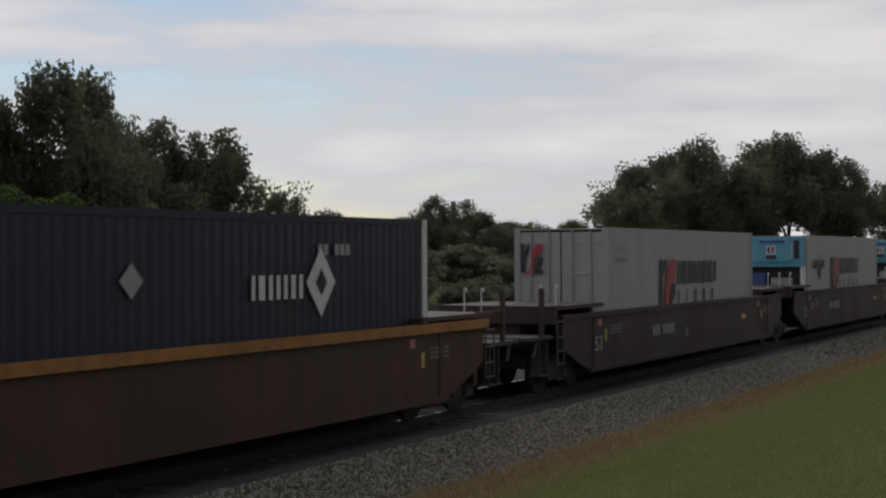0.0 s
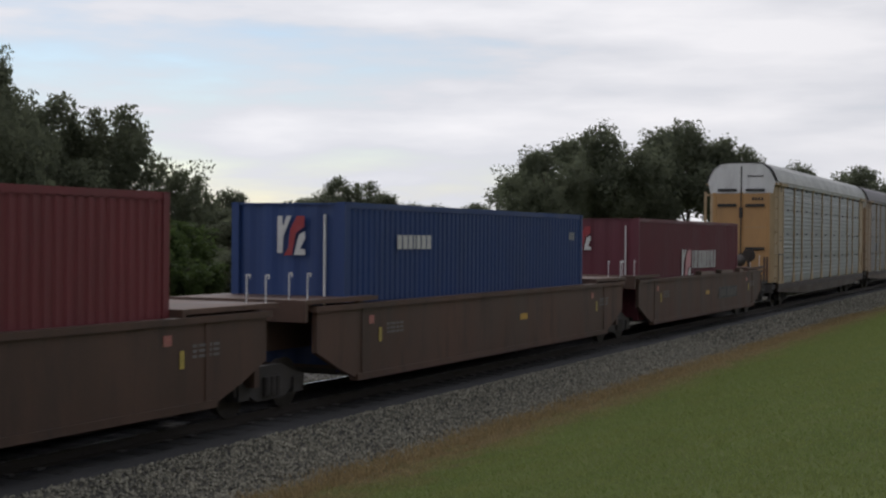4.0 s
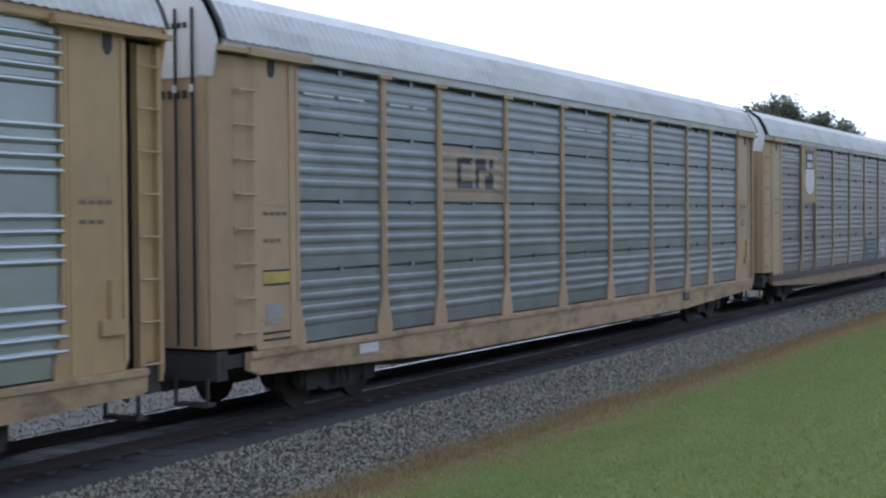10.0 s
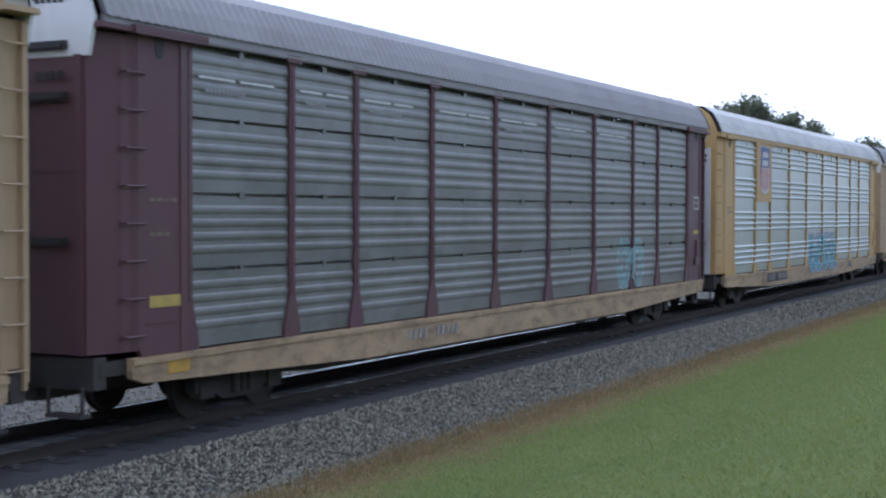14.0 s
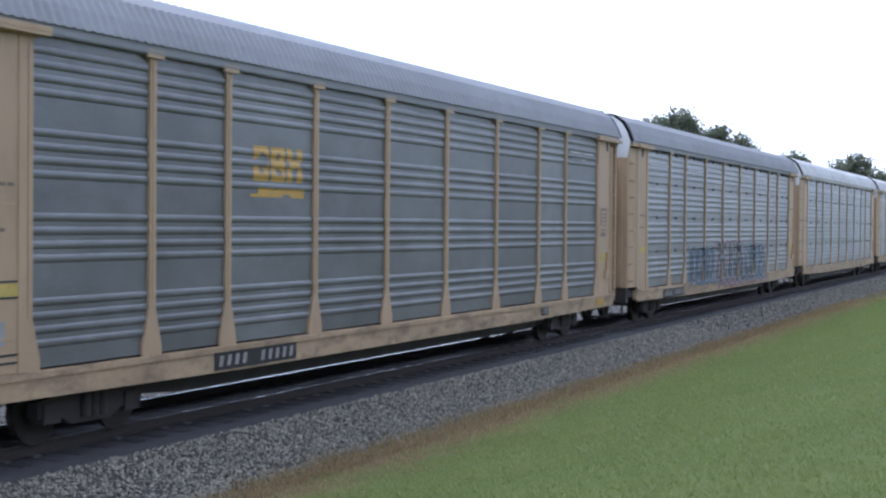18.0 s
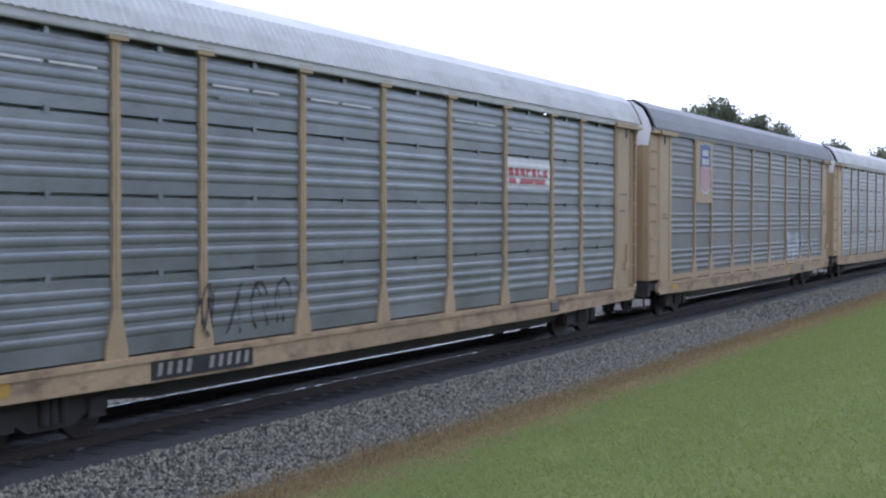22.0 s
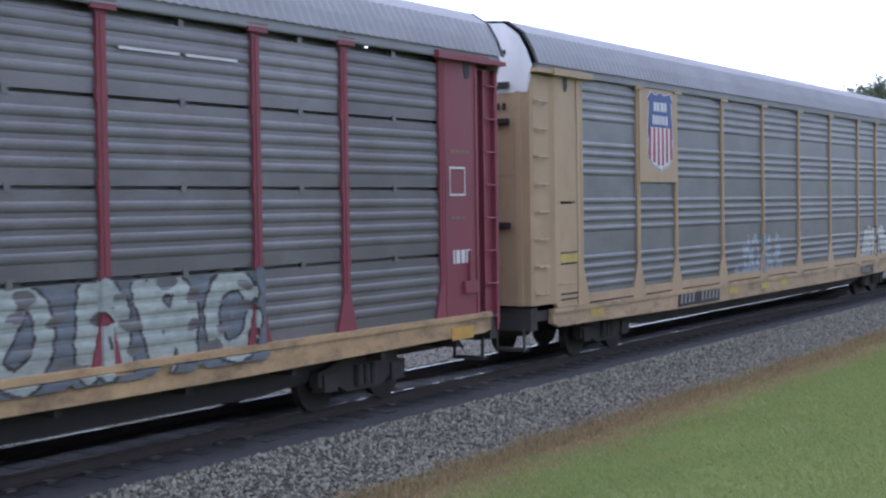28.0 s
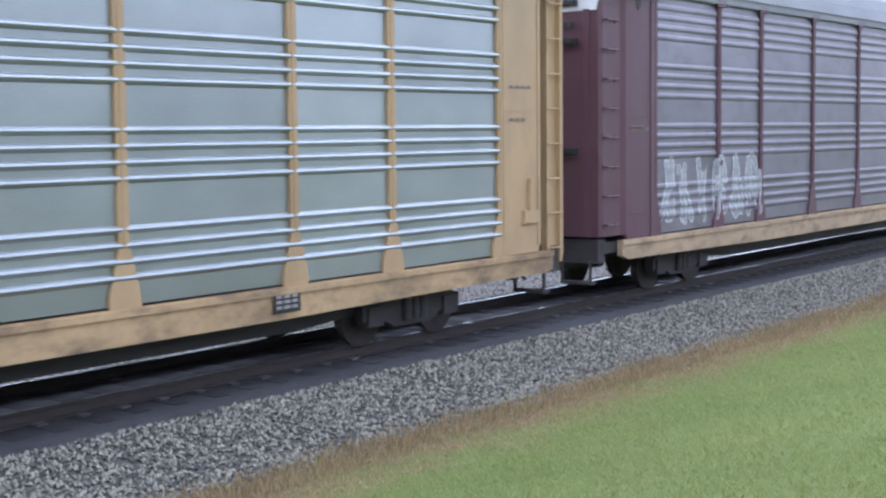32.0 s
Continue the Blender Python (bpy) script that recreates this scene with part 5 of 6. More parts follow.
def container(x0, length, m, label, trim, doors=False, deep=0.032):
    """A corrugated steel box, 2.9 high, standing in a well."""
    c = thing("shipping_container", x0, label, "container", z=0.5)
    ht = 3.13

    def side(bm):
        pts = []
        x, i = 0.16, 0
        while x < length - 0.16:
            pts += [(x, 0.0), (x + 0.08, 0.0), (x + 0.115, deep), (x + 0.195, deep)]
            x += 0.23
        pts.append((length - 0.16, 0.0))
        loft(bm, [[(px, d, z) for px, d in pts] for z in (0.15, ht - 0.1)])
    for s in (-1, 1):
        ob = part("side_wall", side, m, c, key=("side_wall", length, deep), at=(0, s * 1.2, 0))
        if s > 0:
            ob.rotation_euler = (0, 0, math.pi)
            ob.location.x = length
        for x in (0.0, length - 0.16):
            part("corner_post", lambda bm: box(bm, 0, 0.16, -0.08, 0.08, 0.0, ht), trim, c, at=(x, s * 1.14, 0), key="corner_post")
        for z in (0.0, ht - 0.12):
            part("rail_beam", lambda bm: box(bm, 0.16, length - 0.16, -0.03, 0.05, 0, 0.15 if z == 0 else 0.12), m, c, at=(0, s * 1.17, z), key=("rail_beam", length, z))
    part("roof", lambda bm: box(bm, 0.02, length - 0.02, -1.15, 1.15, ht - 0.05, ht - 0.015), m, c, key=("c_roof", length))
    for end in (0, 1):
        if not (end == 0 and doors):
            part("end_wall", lambda bm: loft(bm, [[(d, y, z) for y, d in [(-1.08 + i * 0.12, 0.03 * (i // 2 % 2)) for i in range(19)]] for z in (0.1, ht - 0.05)]), m, c, at=(length - 0.1 if end else 0.05, 0, 0), key="c_end")
    if doors:
        for s in (-1, 1):
            d = part("door", lambda bm: box(bm, 0.0, 0.05, 0.02, 1.08, 0.12, ht - 0.1), m, c, key="c_door", at=(0.03, 0, 0))
            d.scale = (1, s, 1)
            for z in (0.5, 1.25, 2.0, 2.75):
                if z + 0.1 < ht:
                    part("door_rib", lambda bm: box(bm, -0.02, 0.004, 0.06, 1.04, 0.0, 0.06), m, d, key="c_door_rib", at=(0, 0, z))
            for y in (0.3, 0.78):
                part("lock_bar", lambda bm: rod(bm, (0, 0, 0.1), (0, 0, ht - 0.06), 0.022), LOGO["grey"], c, at=(-0.01, s * y, 0), key="lock_bar")
    return c


def reefer_front(c):
    blue = mat("unit_blue", (0.10, 0.34, 0.46), 0.5, 0, 0.15, 2.0, 0.03, 0.25, (0.12, 0.16, 0.2))
    u = part("cooling_unit", lambda bm: (box(bm, -0.42, -0.02, -1.16, 1.16, 2.02, 3.06), box(bm, -0.5, -0.42, -0.75, 0.6, 2.2, 3.02)), blue, c, "light blue refrigeration unit")
    part("grille", lambda bm: box(bm, -0.44, -0.42, -1.05, -0.85, 2.3, 2.95), BLACK, u)
    part("grille", lambda bm: box(bm, -0.44, -0.42, 0.68, 0.92, 2.3, 2.9), BLACK, u)
    part("vent", lambda bm: box(bm, -0.52, -0.5, -0.55, 0.35, 2.86, 2.95), LOGO["blue"], u)
    part("control_box", lambda bm: box(bm, -0.53, -0.5, -0.25, 0.1, 2.3, 2.42), BLACK, u)
    part("logo_plate", lambda bm: box(bm, -0.515, -0.5, -0.22, 0.1, 2.46, 2.76), LOGO["white"], u)
    part("logo_stroke", lambda bm: box(bm, -0.52, -0.515, -0.17, -0.08, 2.5, 2.73), LOGO["red"], u)
    part("logo_stroke", lambda bm: box(bm, -0.52, -0.515, -0.02, 0.06, 2.5, 2.73), LOGO["black"], u)
    part("label_strip", lambda bm: box(bm, -0.43, -0.42, -0.8, -0.68, 2.3, 2.85), LOGO["white"], u)
    part("lower_recess", lambda bm: box(bm, -0.04, 0.0, -1.12, 1.12, 0.2, 2.02), BLACK, c)
    part("generator", lambda bm: box(bm, -0.3, -0.05, -0.75, 0.0, 1.2, 1.62), LOGO["grey"], c)
    part("motor", lambda bm: box(bm, -0.26, -0.05, 0.2, 0.7, 1.25, 1.8), LOGO["blue"], c)
    for s in (-1, 1):
        part("unit_bracket", lambda bm: box(bm, -0.38, 0.0, -0.05, 0.05, 0.2, 2.04), WHITE, c, at=(0, s * 1.12, 0), key="unit_bracket")


def big_mark(c, x, colors, y=-1.235, z=0.0):
    """Slanting strokes of a line's mark beside a row of tall bars."""
    plate(c, "mark", [(0.0, 1.1), (0.2, 1.1), (0.24, 1.9), (0.62, 2.35), (0.42, 2.35), (0.24, 2.15), (0.22, 2.35), (0.04, 2.35)], LOGO[colors[0]], x, z, y)
    plate(c, "mark", [(0.0, 0.9), (0.52, 0.92), (0.72, 1.3), (0.85, 1.7), (1.24, 1.8), (1.24, 2.35), (0.95, 2.35), (0.62, 2.2), (0.5, 1.85), (0.38, 1.2)], LOGO[colors[1]], x, z, y - 0.003)
    plate(c, "mark", [(0.68, 0.92), (0.85, 0.92), (1.0, 1.25), (1.22, 1.4), (1.24, 1.74), (0.98, 1.66), (0.84, 1.4)], LOGO[colors[0]], x, z, y)
    at = x + 1.45
    for gap in (0.32, 0.3, 0.26, 0, 0.28, 0.3, 0.34):
        for q in (0, gap) if gap else (0,):
            part("name_bar", lambda bm: box(bm, 0, 0.14, -0.004, 0, 0, 0.62), LOGO[colors[0]], c, at=(at + q, y, z + 1.69), key="name_bar")
        at += gap + 0.14 + 0.1
    for i, w in enumerate((0.1, 0.05, 0.12, 0.13, 0.14)):
        part("name_bar", lambda bm: box(bm, 0, w, -0.004, 0, 0, 0.32), LOGO[colors[0]], c, at=(x + 1.45 + i * 0.74, y, z + 1.2), key=("line_bar", w))



CW = mat("container_white", (0.33, 0.33, 0.34), 0.55, 0, 0.12, 0.8, 0.04, 0.3, (0.2, 0.19, 0.19), STREAK)
CN = mat("container_navy", (0.011, 0.014, 0.032), 0.5, 0, 0.2, 0.8, 0.04, 0.2, (0.03, 0.03, 0.035), STREAK)
CR = mat("container_red", (0.18, 0.035, 0.042), 0.55, 0, 0.15, 0.8, 0.04, 0.3, (0.08, 0.03, 0.03), STREAK)
CB = mat("container_blue", (0.018, 0.05, 0.17), 0.55, 0, 0.15, 0.8, 0.04, 0.25, (0.03, 0.04, 0.08), STREAK)
CM = mat("container_maroon", (0.13, 0.025, 0.04), 0.55, 0, 0.15, 0.8, 0.04, 0.3, (0.06, 0.03, 0.03), STREAK)

WELLS = [(-145.2, -124.9, "amber", "cut", "end"), (-122.0, -102.9, "maroon", "end", "shared"), (-102.2, -83.2, "maroon", "shared", "shared"), (-82.5, -63.4, "maroon", "shared", "end"),
         (-60.3, -41.1, "orange", "end", "shared"), (-40.4, -21.2, "orange", "shared", "shared"), (-20.5, -1.6, "orange", "shared", "end")]
WELL = [wellcar(a, b, c, "%s steel container well wagon, dirty and rust-streaked" % {"amber": "orange-brown", "maroon": "dark maroon", "orange": "dull brown-orange"}[c], l, r, 1.68 if c == "maroon" else 1.76) for a, b, c, l, r in WELLS]

c1 = container(-143.4, 16.15, CN, "dark navy corrugated container with white mark, in a well wagon", WHITE, deep=0.008)
bars(c1, "number_bar", 12.5, 2.5, 0.18, [0.12, 0.12, -0.1, 0.12, 0.12, 0.12], LOGO["grey"], 0.05, -1.235)
bars(c1, "name_bar", 10.7, 1.83, 0.37, [0.08, 0.16, 0.1, 0.1, 0.1, 0.12, 0.1], LOGO["white"], 0.1, -1.235)
plate(c1, "mark", [(0, -0.45), (0.42, 0.1), (0, 0.65), (-0.42, 0.1)], LOGO["white"], 12.58, 1.97, -1.235)
plate(c1, "mark", [(0, -0.12), (0.16, 0.1), (0, 0.32), (-0.16, 0.1)], CN, 12.58, 1.97, -1.245)
plate(c1, "diamond", [(0, -0.24), (0.24, 0), (0, 0.24), (-0.24, 0)], LOGO["grey"], 8.0, 2.17, -1.235)
c2 = container(-118.3, 12.25, CW, "white corrugated container with large dark mark, doors shut", CW, True, deep=0.007)
c3 = container(-99.05, 12.25, CW, "white refrigerated container with light blue cooling unit", CW, deep=0.007)
c4 = container(-79.65, 12.15, CW, "white refrigerated container with light blue cooling unit and sprayed wagon below", CW, deep=0.007)
c5 = container(-56.2, 12.15, CR, "plain red corrugated container in a well wagon", CR)
c6 = container(-38.5, 13.75, CB, "blue corrugated container in a well wagon", CB)
c7 = container(-19.35, 13.75, CM, "maroon corrugated container with white mark in a well wagon", CM)
for c in (c3, c4):
    reefer_front(c)
big_mark(c2, 3.6, ("black", "red"))
big_mark(c3, 3.6, ("black", "red"))
big_mark(c4, 3.6, ("black", "red"))
big_mark(c7, 5.1, ("white", "pink"), -1.235, -0.2)

for c in (c3, c4):
    bars(c, "word_bar", 0.85, 1.95, 0.3, [0.14, 0.12, 0.12, 0.1, 0.12, 0.08], LOGO["black"], 0.03, -1.235)
    bars(c, "word_bar", 2.1, 1.95, 0.3, [0.12, 0.06, 0.1, 0.1], LOGO["black"], 0.03, -1.235)
    plate(c, "plant_mark", [(-0.06, 1.55), (0.06, 1.55), (0.22, 1.85), (0.2, 2.2), (0.08, 1.95), (0.05, 2.45), (-0.05, 2.45), (-0.08, 1.95), (-0.2, 2.2), (-0.22, 1.85)], LOGO["black"], 1.85, 0, -1.235)


def word(parent, text, x, z, h, material, y=-1.435):
    cu = bpy.data.curves.new("lettering", "FONT")
    cu.body = text
    cu.size = h * 1.4
    cu.extrude = 0.002
    ob = bpy.data.objects.new("lettering", cu)
    scene.collection.objects.link(ob)
    me = bpy.data.meshes.new_from_object(ob.evaluated_get(bpy.context.evaluated_depsgraph_get()))
    bpy.data.objects.remove(ob)
    me.materials.clear()
    me.materials.append(None)
    w = piece("lettering", me, material, parent, (x, y, z))
    w.rotation_euler = (radians(90), 0, 0)


for i, x, t in ((1, -119.7, "53"), (2, -100.41, "53"), (3, -81.26, "53"), (1, -113.27, "A"), (3, -73.9, "B")):
    word(WELL[i], t, x - WELLS[i][0], 0.8, 0.34 if t == "53" else 0.26, LOGO["grey"], -1.44)
for i, x0, x1, z0 in ((1, -115.8, -114.2, 0.95), (3, -77.4, -75.7, 0.95), (2, -96.6, -94.9, 0.95)):
    bars(WELL[i], "mark_bar", x0 - WELLS[i][0], z0, 0.26, [0.1] * 3 + [-0.08] + [0.1] * 5, LOGO["grey"], 0.09, -1.44)
for i, x0 in ((4, -54.95), (6, -9.65)):
    plate(WELL[i], "mark_patch", [(0, 0), (3.0, 0), (3.0, 0.42), (0, 0.42)], LOGO["black"], x0 - WELLS[i][0], 0.83, -1.434)
    bars(WELL[i], "mark_bar", x0 - WELLS[i][0] + 0.15, 0.91, 0.26, [0.18] * 4 + [-0.15] + [0.18] * 6, mat("faded_bar", (0.12, 0.11, 0.105), 0.6, 0, 0.3, 3.0, 0.02), 0.07, -1.442, 0.1)
for i, x0, w, key in ((4, -58.0, 0.9, "gold"), (6, -11.6, 0.5, "gold"), (1, -108.0, 0.4, "gold"), (2, -88.6, 0.5, "gold"), (5, -30.0, 0.5, "gold")):
    plate(WELL[i], "sill_marking", [(0, 0), (w, 0), (w, 0.14), (0, 0.14)], LOGO[key], x0 - WELLS[i][0], 1.05, -1.436)
for i in range(7):
    n = WELLS[i][1] - WELLS[i][0]
    for x in (2.5, n - 3.4):
        plate(WELL[i], "stencil_spot", [(0, 0), (0.2, 0), (0.2, 0.16), (0, 0.16)], LOGO["faded_red"], x, 1.36, -1.436)
        plate(WELL[i], "end_label", [(0, 0), (0.11, 0), (0.11, 0.27), (0, 0.27)], LOGO["yellow"], x + 0.42, 1.0, -1.436)
        for z in (1.3, 1.22, 1.14):
            bars(WELL[i], "data_line", x + 0.75, z, 0.045, [0.12, 0.2, 0.1, 0.16], mat("faint_white", (0.16, 0.15, 0.15), 0.6, 0, 0.3, 3.0, 0.02), 0.05, -1.436)


def well_spray(well, x0, x1, z0, z1, fill, outline, seed, back):
    """Sprayed shapes on the flat side of a well."""
    spray(well, "flat", x0, x1, z0, z1, fill, outline, seed, 0.14, 0.1, 6, back)


well_spray(WELL[3], 9.2, 15.4, 0.5, 1.64, (0.26, 0.25, 0.17), (0.13, 0.15, 0.15), 301, (0.17, 0.11, 0.06))
for a, b in ((7.95, 10.05), (11.0, 13.05), (14.1, 14.9)):
    part("chord_bar", lambda bm: (box(bm, a, b, -0.09, 0.07, 0, 0.09), box(bm, a, a + 0.12, -0.12, 0.09, -0.02, 0.13)), mat("pale_bar", (0.2, 0.15, 0.12), 0.7, 0, 0.3, 3.0, 0.05, 0.4, DIRT), WELL[6], "pale weathered bar on the top chord", at=(0, -1.38, 1.765))
tank = mat("reservoir_steel", (0.05, 0.04, 0.036), 0.6, 0.2, 0.3, 2.0, 0.1)
part("air_reservoir", lambda bm: rod(bm, (16.2, -0.6, 2.15), (18.2, -0.6, 2.15), 0.24, 14), tank, WELL[6])
part("hand_brake", lambda bm: (rod(bm, (18.45, -0.9, 2.35), (18.49, -0.9, 2.35), 0.28, 16), box(bm, 18.4, 18.46, -0.95, -0.85, 1.8, 2.5)), tank, WELL[6])

# marks on the container fronts
def front_plate(c, name, outline, material, y, z, x=-0.012):
    """A flat mark on the end wall; the outline runs to the right as one faces it."""
    ob = plate(c, name, outline, material, x, z, y, 0.006)
    ob.rotation_euler = (0, 0, -math.pi / 2)


def front_mark(c, y, z, dark):
    front_plate(c, "front_mark", [(-0.3, 0.75), (-0.3, 0.05), (-0.19, 0.05), (-0.17, 0.38), (0.0, 0.75), (-0.1, 0.75), (-0.19, 0.55), (-0.2, 0.75)], LOGO[dark], y, z)
    front_plate(c, "front_mark", [(-0.16, 0.0), (0.02, 0.02), (0.1, 0.42), (0.28, 0.55), (0.28, 0.75), (0.12, 0.75), (-0.02, 0.5), (-0.06, 0.16)], LOGO["red"], y, z, -0.02)
    front_plate(c, "front_mark", [(0.06, 0.02), (0.3, 0.02), (0.3, 0.12), (0.19, 0.14), (0.3, 0.34), (0.28, 0.46), (0.16, 0.4)], LOGO[dark], y, z)


for c in (c5, c6, c7):
    part("front_stripe", lambda bm: [box(bm, 0.0, 0.04, -0.018, 0.018, 1.25 + i * 0.28, 1.25 + i * 0.28 + 0.2) for i in range(6)] if c is c5 else box(bm, 0.0, 0.04, -0.02, 0.02, 1.2, 2.9), LOGO["white"], c, at=(-0.01, -0.8, 0), key=("front_stripe", c is c5))
front_mark(c2, 0.75, 2.0, "black")
front_mark(c6, -0.1, 2.12, "white")
front_mark(c7, 0.6, 2.12, "white")
front_plate(c5, "warning_mark", [(-0.13, 0), (0.13, 0), (0.07, 0.3), (-0.07, 0.3)], LOGO["yellow"], 0.74, 2.2)
bars(c6, "name_bar", 2.2, 2.25, 0.28, [0.2, 0.2, 0.18, 0.08, 0.18, 0.2, 0.2], LOGO["white"], 0.06, -1.235)
bars(c6, "number_bar", 12.6, 2.45, 0.2, [0.1, 0.1, 0.1], LOGO["grey"], 0.05, -1.235)
for z in (2.6, 2.35):
    bars(c2, "number_bar", 0.5, z, 0.09, [0.1] * 6, LOGO["grey"], 0.04, -1.235)
spray(WELL[3], "flat", 9.0, 15.6, 0.45, 1.6, (0.08, 0.2, 0.22), None, 306, 0.05, 0.3, 5)
spray(WELL[3], "flat", 9.4, 14.8, 0.7, 1.62, (0.45, 0.36, 0.16), None, 307, 0.04, 0.3, 6)
spray(WELL[3], "flat", 12.0, 15.3, 0.5, 1.64, (0.34, 0.17, 0.05), None, 305, 0.05, 0.35, 4)

# ---- trees ----
# LEAF is paled and greyed so that its colour carries the haze
LEAF = mat("hazed_oak_leaf", (0.112, 0.126, 0.085), 0.75, 0, 0.5, 0.9, 0.0, fine=3.0, spec=0.2)
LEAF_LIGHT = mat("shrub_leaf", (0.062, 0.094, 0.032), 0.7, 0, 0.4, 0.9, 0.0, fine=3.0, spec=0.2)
for leaf, glow in ((LEAF, (0.175, 0.195, 0.125, 1)), (LEAF_LIGHT, (0.09, 0.13, 0.042, 1))):
    nodes, links = leaf.node_tree.nodes, leaf.node_tree.links
    thin, both = nodes.new("ShaderNodeBsdfTranslucent"), nodes.new("ShaderNodeMixShader")
    thin.inputs["Color"].default_value = glow
    both.inputs[0].default_value = 0.5
    links.new(nodes["Principled BSDF"].outputs[0], both.inputs[1])
    links.new(thin.outputs[0], both.inputs[2])
    links.new(both.outputs[0], nodes["Material Output"].inputs["Surface"])
BARK = mat("bark", (0.07, 0.055, 0.042), 0.9, 0, 0.3, 3.0, 0.4)


def crown_mesh(seed, lobes, clumps, leaves, size):
    key = ("crown", seed, lobes, clumps)
    if key in MESHES:
        return MESHES[key]
    rs = np.random.RandomState(seed)
    verts, faces = [], []
    lob = [(rs.uniform(-0.72, 0.72), rs.uniform(-0.6, 0.6), rs.uniform(0.36, 0.84), rs.uniform(0.26, 0.42)) for _ in range(lobes)]
    lob[0] = (0, 0, 0.86, 0.3)
    lob[1] = (-0.4, 0.1, 0.62, 0.4)
    lob[2] = (0.42, -0.1, 0.6, 0.4)
    for _ in range(clumps):
        lx, ly, lz, lr = lob[rs.randint(lobes)]
        d = rs.normal(size=3)
        d /= np.linalg.norm(d)
        q = np.array([lx, ly, lz]) + d * lr * rs.uniform(0.5, 1.0) * np.array([1, 1, 0.5])
        r = rs.uniform(0.06, 0.12)
        p = q + np.clip(rs.normal(size=(leaves, 3)), -1.4, 1.4) * r * np.array([0.6, 0.6, 0.38])
        a, b = rs.normal(size=(leaves, 3)), rs.normal(size=(leaves, 3))
        a /= np.linalg.norm(a, axis=1)[:, None]
        b /= np.linalg.norm(b, axis=1)[:, None]
        s = size * rs.uniform(0.6, 1.3, size=(leaves, 1))
        n0 = len(verts)
        a[:, 2] *= 0.55
        b[:, 2] *= 0.55
        quad = np.stack([p - a * s, p + b * s * 0.6, p + a * s, p - b * s * 0.6], 1).reshape(-1, 3)
        verts.extend(map(tuple, quad))
        faces.extend((n0 + 4 * i, n0 + 4 * i + 1, n0 + 4 * i + 2, n0 + 4 * i + 3) for i in range(leaves))
    me = bpy.data.meshes.new("crown")
    me.from_pydata(verts, [], faces)
    me.materials.append(None)
    MESHES[key] = me
    return me


def trunk_shape(seed):
    def build(bm):
        rnd = random.Random(seed)
        def limb(p, d, length, r, depth):
            q = p + d * length
            n = 6
            u = d.orthogonal().normalized()
            w = d.cross(u)
            loft(bm, [[c + rr * (math.cos(2 * math.pi * i / n) * u + math.sin(2 * math.pi * i / n) * w) for i in range(n)] for c, rr in ((p, r), (q, r * 0.6))], True, True)
            if depth:
                for _ in range(3):
                    e = (d * 0.8 + Vector((rnd.uniform(-0.8, 0.8), rnd.uniform(-0.8, 0.8), rnd.uniform(0.0, 0.4)))).normalized()
                    limb(q, e, length * rnd.uniform(0.55, 0.8), r * 0.55, depth - 1)
        limb(Vector((0, 0, -0.02)), Vector((0, 0, 1)), 0.34, 0.035, 3)
    return shape(("trunk", seed), build)


def tree(az, dist, top, wide, seed, leaf, name="oak_tree", dense=1.0, label="large dark green oak with dense uneven crown"):
    """A tree at az degrees from straight across the track, to the right, dist metres off."""
    x, y = dist * math.sin(radians(az)), dist * math.cos(radians(az))
    base = ground_z(y) - 0.05
    h = top - base
    t = tagged(new(name), label, "tree" if name != "shrub" else "shrub", "trees beyond the track")
    t.matrix_world = pose(x, y, base, 0, 0, seed * 67)
    t.scale = (wide, wide, h / 1.0)
    piece("trunk", trunk_shape(seed % 3), BARK, t)
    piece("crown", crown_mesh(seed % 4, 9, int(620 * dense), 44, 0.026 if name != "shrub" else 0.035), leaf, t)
    return t


for i, (az, dist, el, wide) in enumerate([(36, 62, 8.6, 6.5), (41.5, 58, 8.1, 6.5), (46.8, 62, 7.15, 4.8), (51.0, 70, 5.0, 4.4), (53.6, 72, 4.3, 3.8), (49.5, 80, 5.0, 5.0), (48.4, 66, 6.9, 3.8), (40, 75, 8.0, 7.0),
                                         (69.7, 120, 3.5, 5.2), (72.3, 125, 4.35, 6.5), (75.6, 130, 4.5, 6.2), (77.8, 135, 3.4, 5.4), (71.0, 140, 3.9, 7.0), (79.8, 165, 2.85, 7.0), (74.6, 150, 4.25, 8),
                                         (82.2, 230, 2.7, 9.0), (84.5, 300, 2.6, 10.0), (86.3, 420, 2.4, 12.0)]):
    tree(az, dist, EYE_Z + dist * math.tan(radians(el)), wide, i, LEAF)
for i, (az, dist, el, wide) in enumerate([(57.5, 130, 1.7, 5), (59.5, 150, 1.2, 6), (61.8, 140, 2.2, 4.6), (63.6, 150, 1.7, 5), (65.6, 160, 1.2, 6), (67.3, 170, 1.3, 6), (60.5, 175, 1.4, 8), (64.6, 190, 1.3, 8), (56, 120, 1.6, 5)]):
    tree(az, dist, EYE_Z + dist * math.tan(radians(el)), wide, i + 1, LEAF, label="distant dark green tree behind the railway")
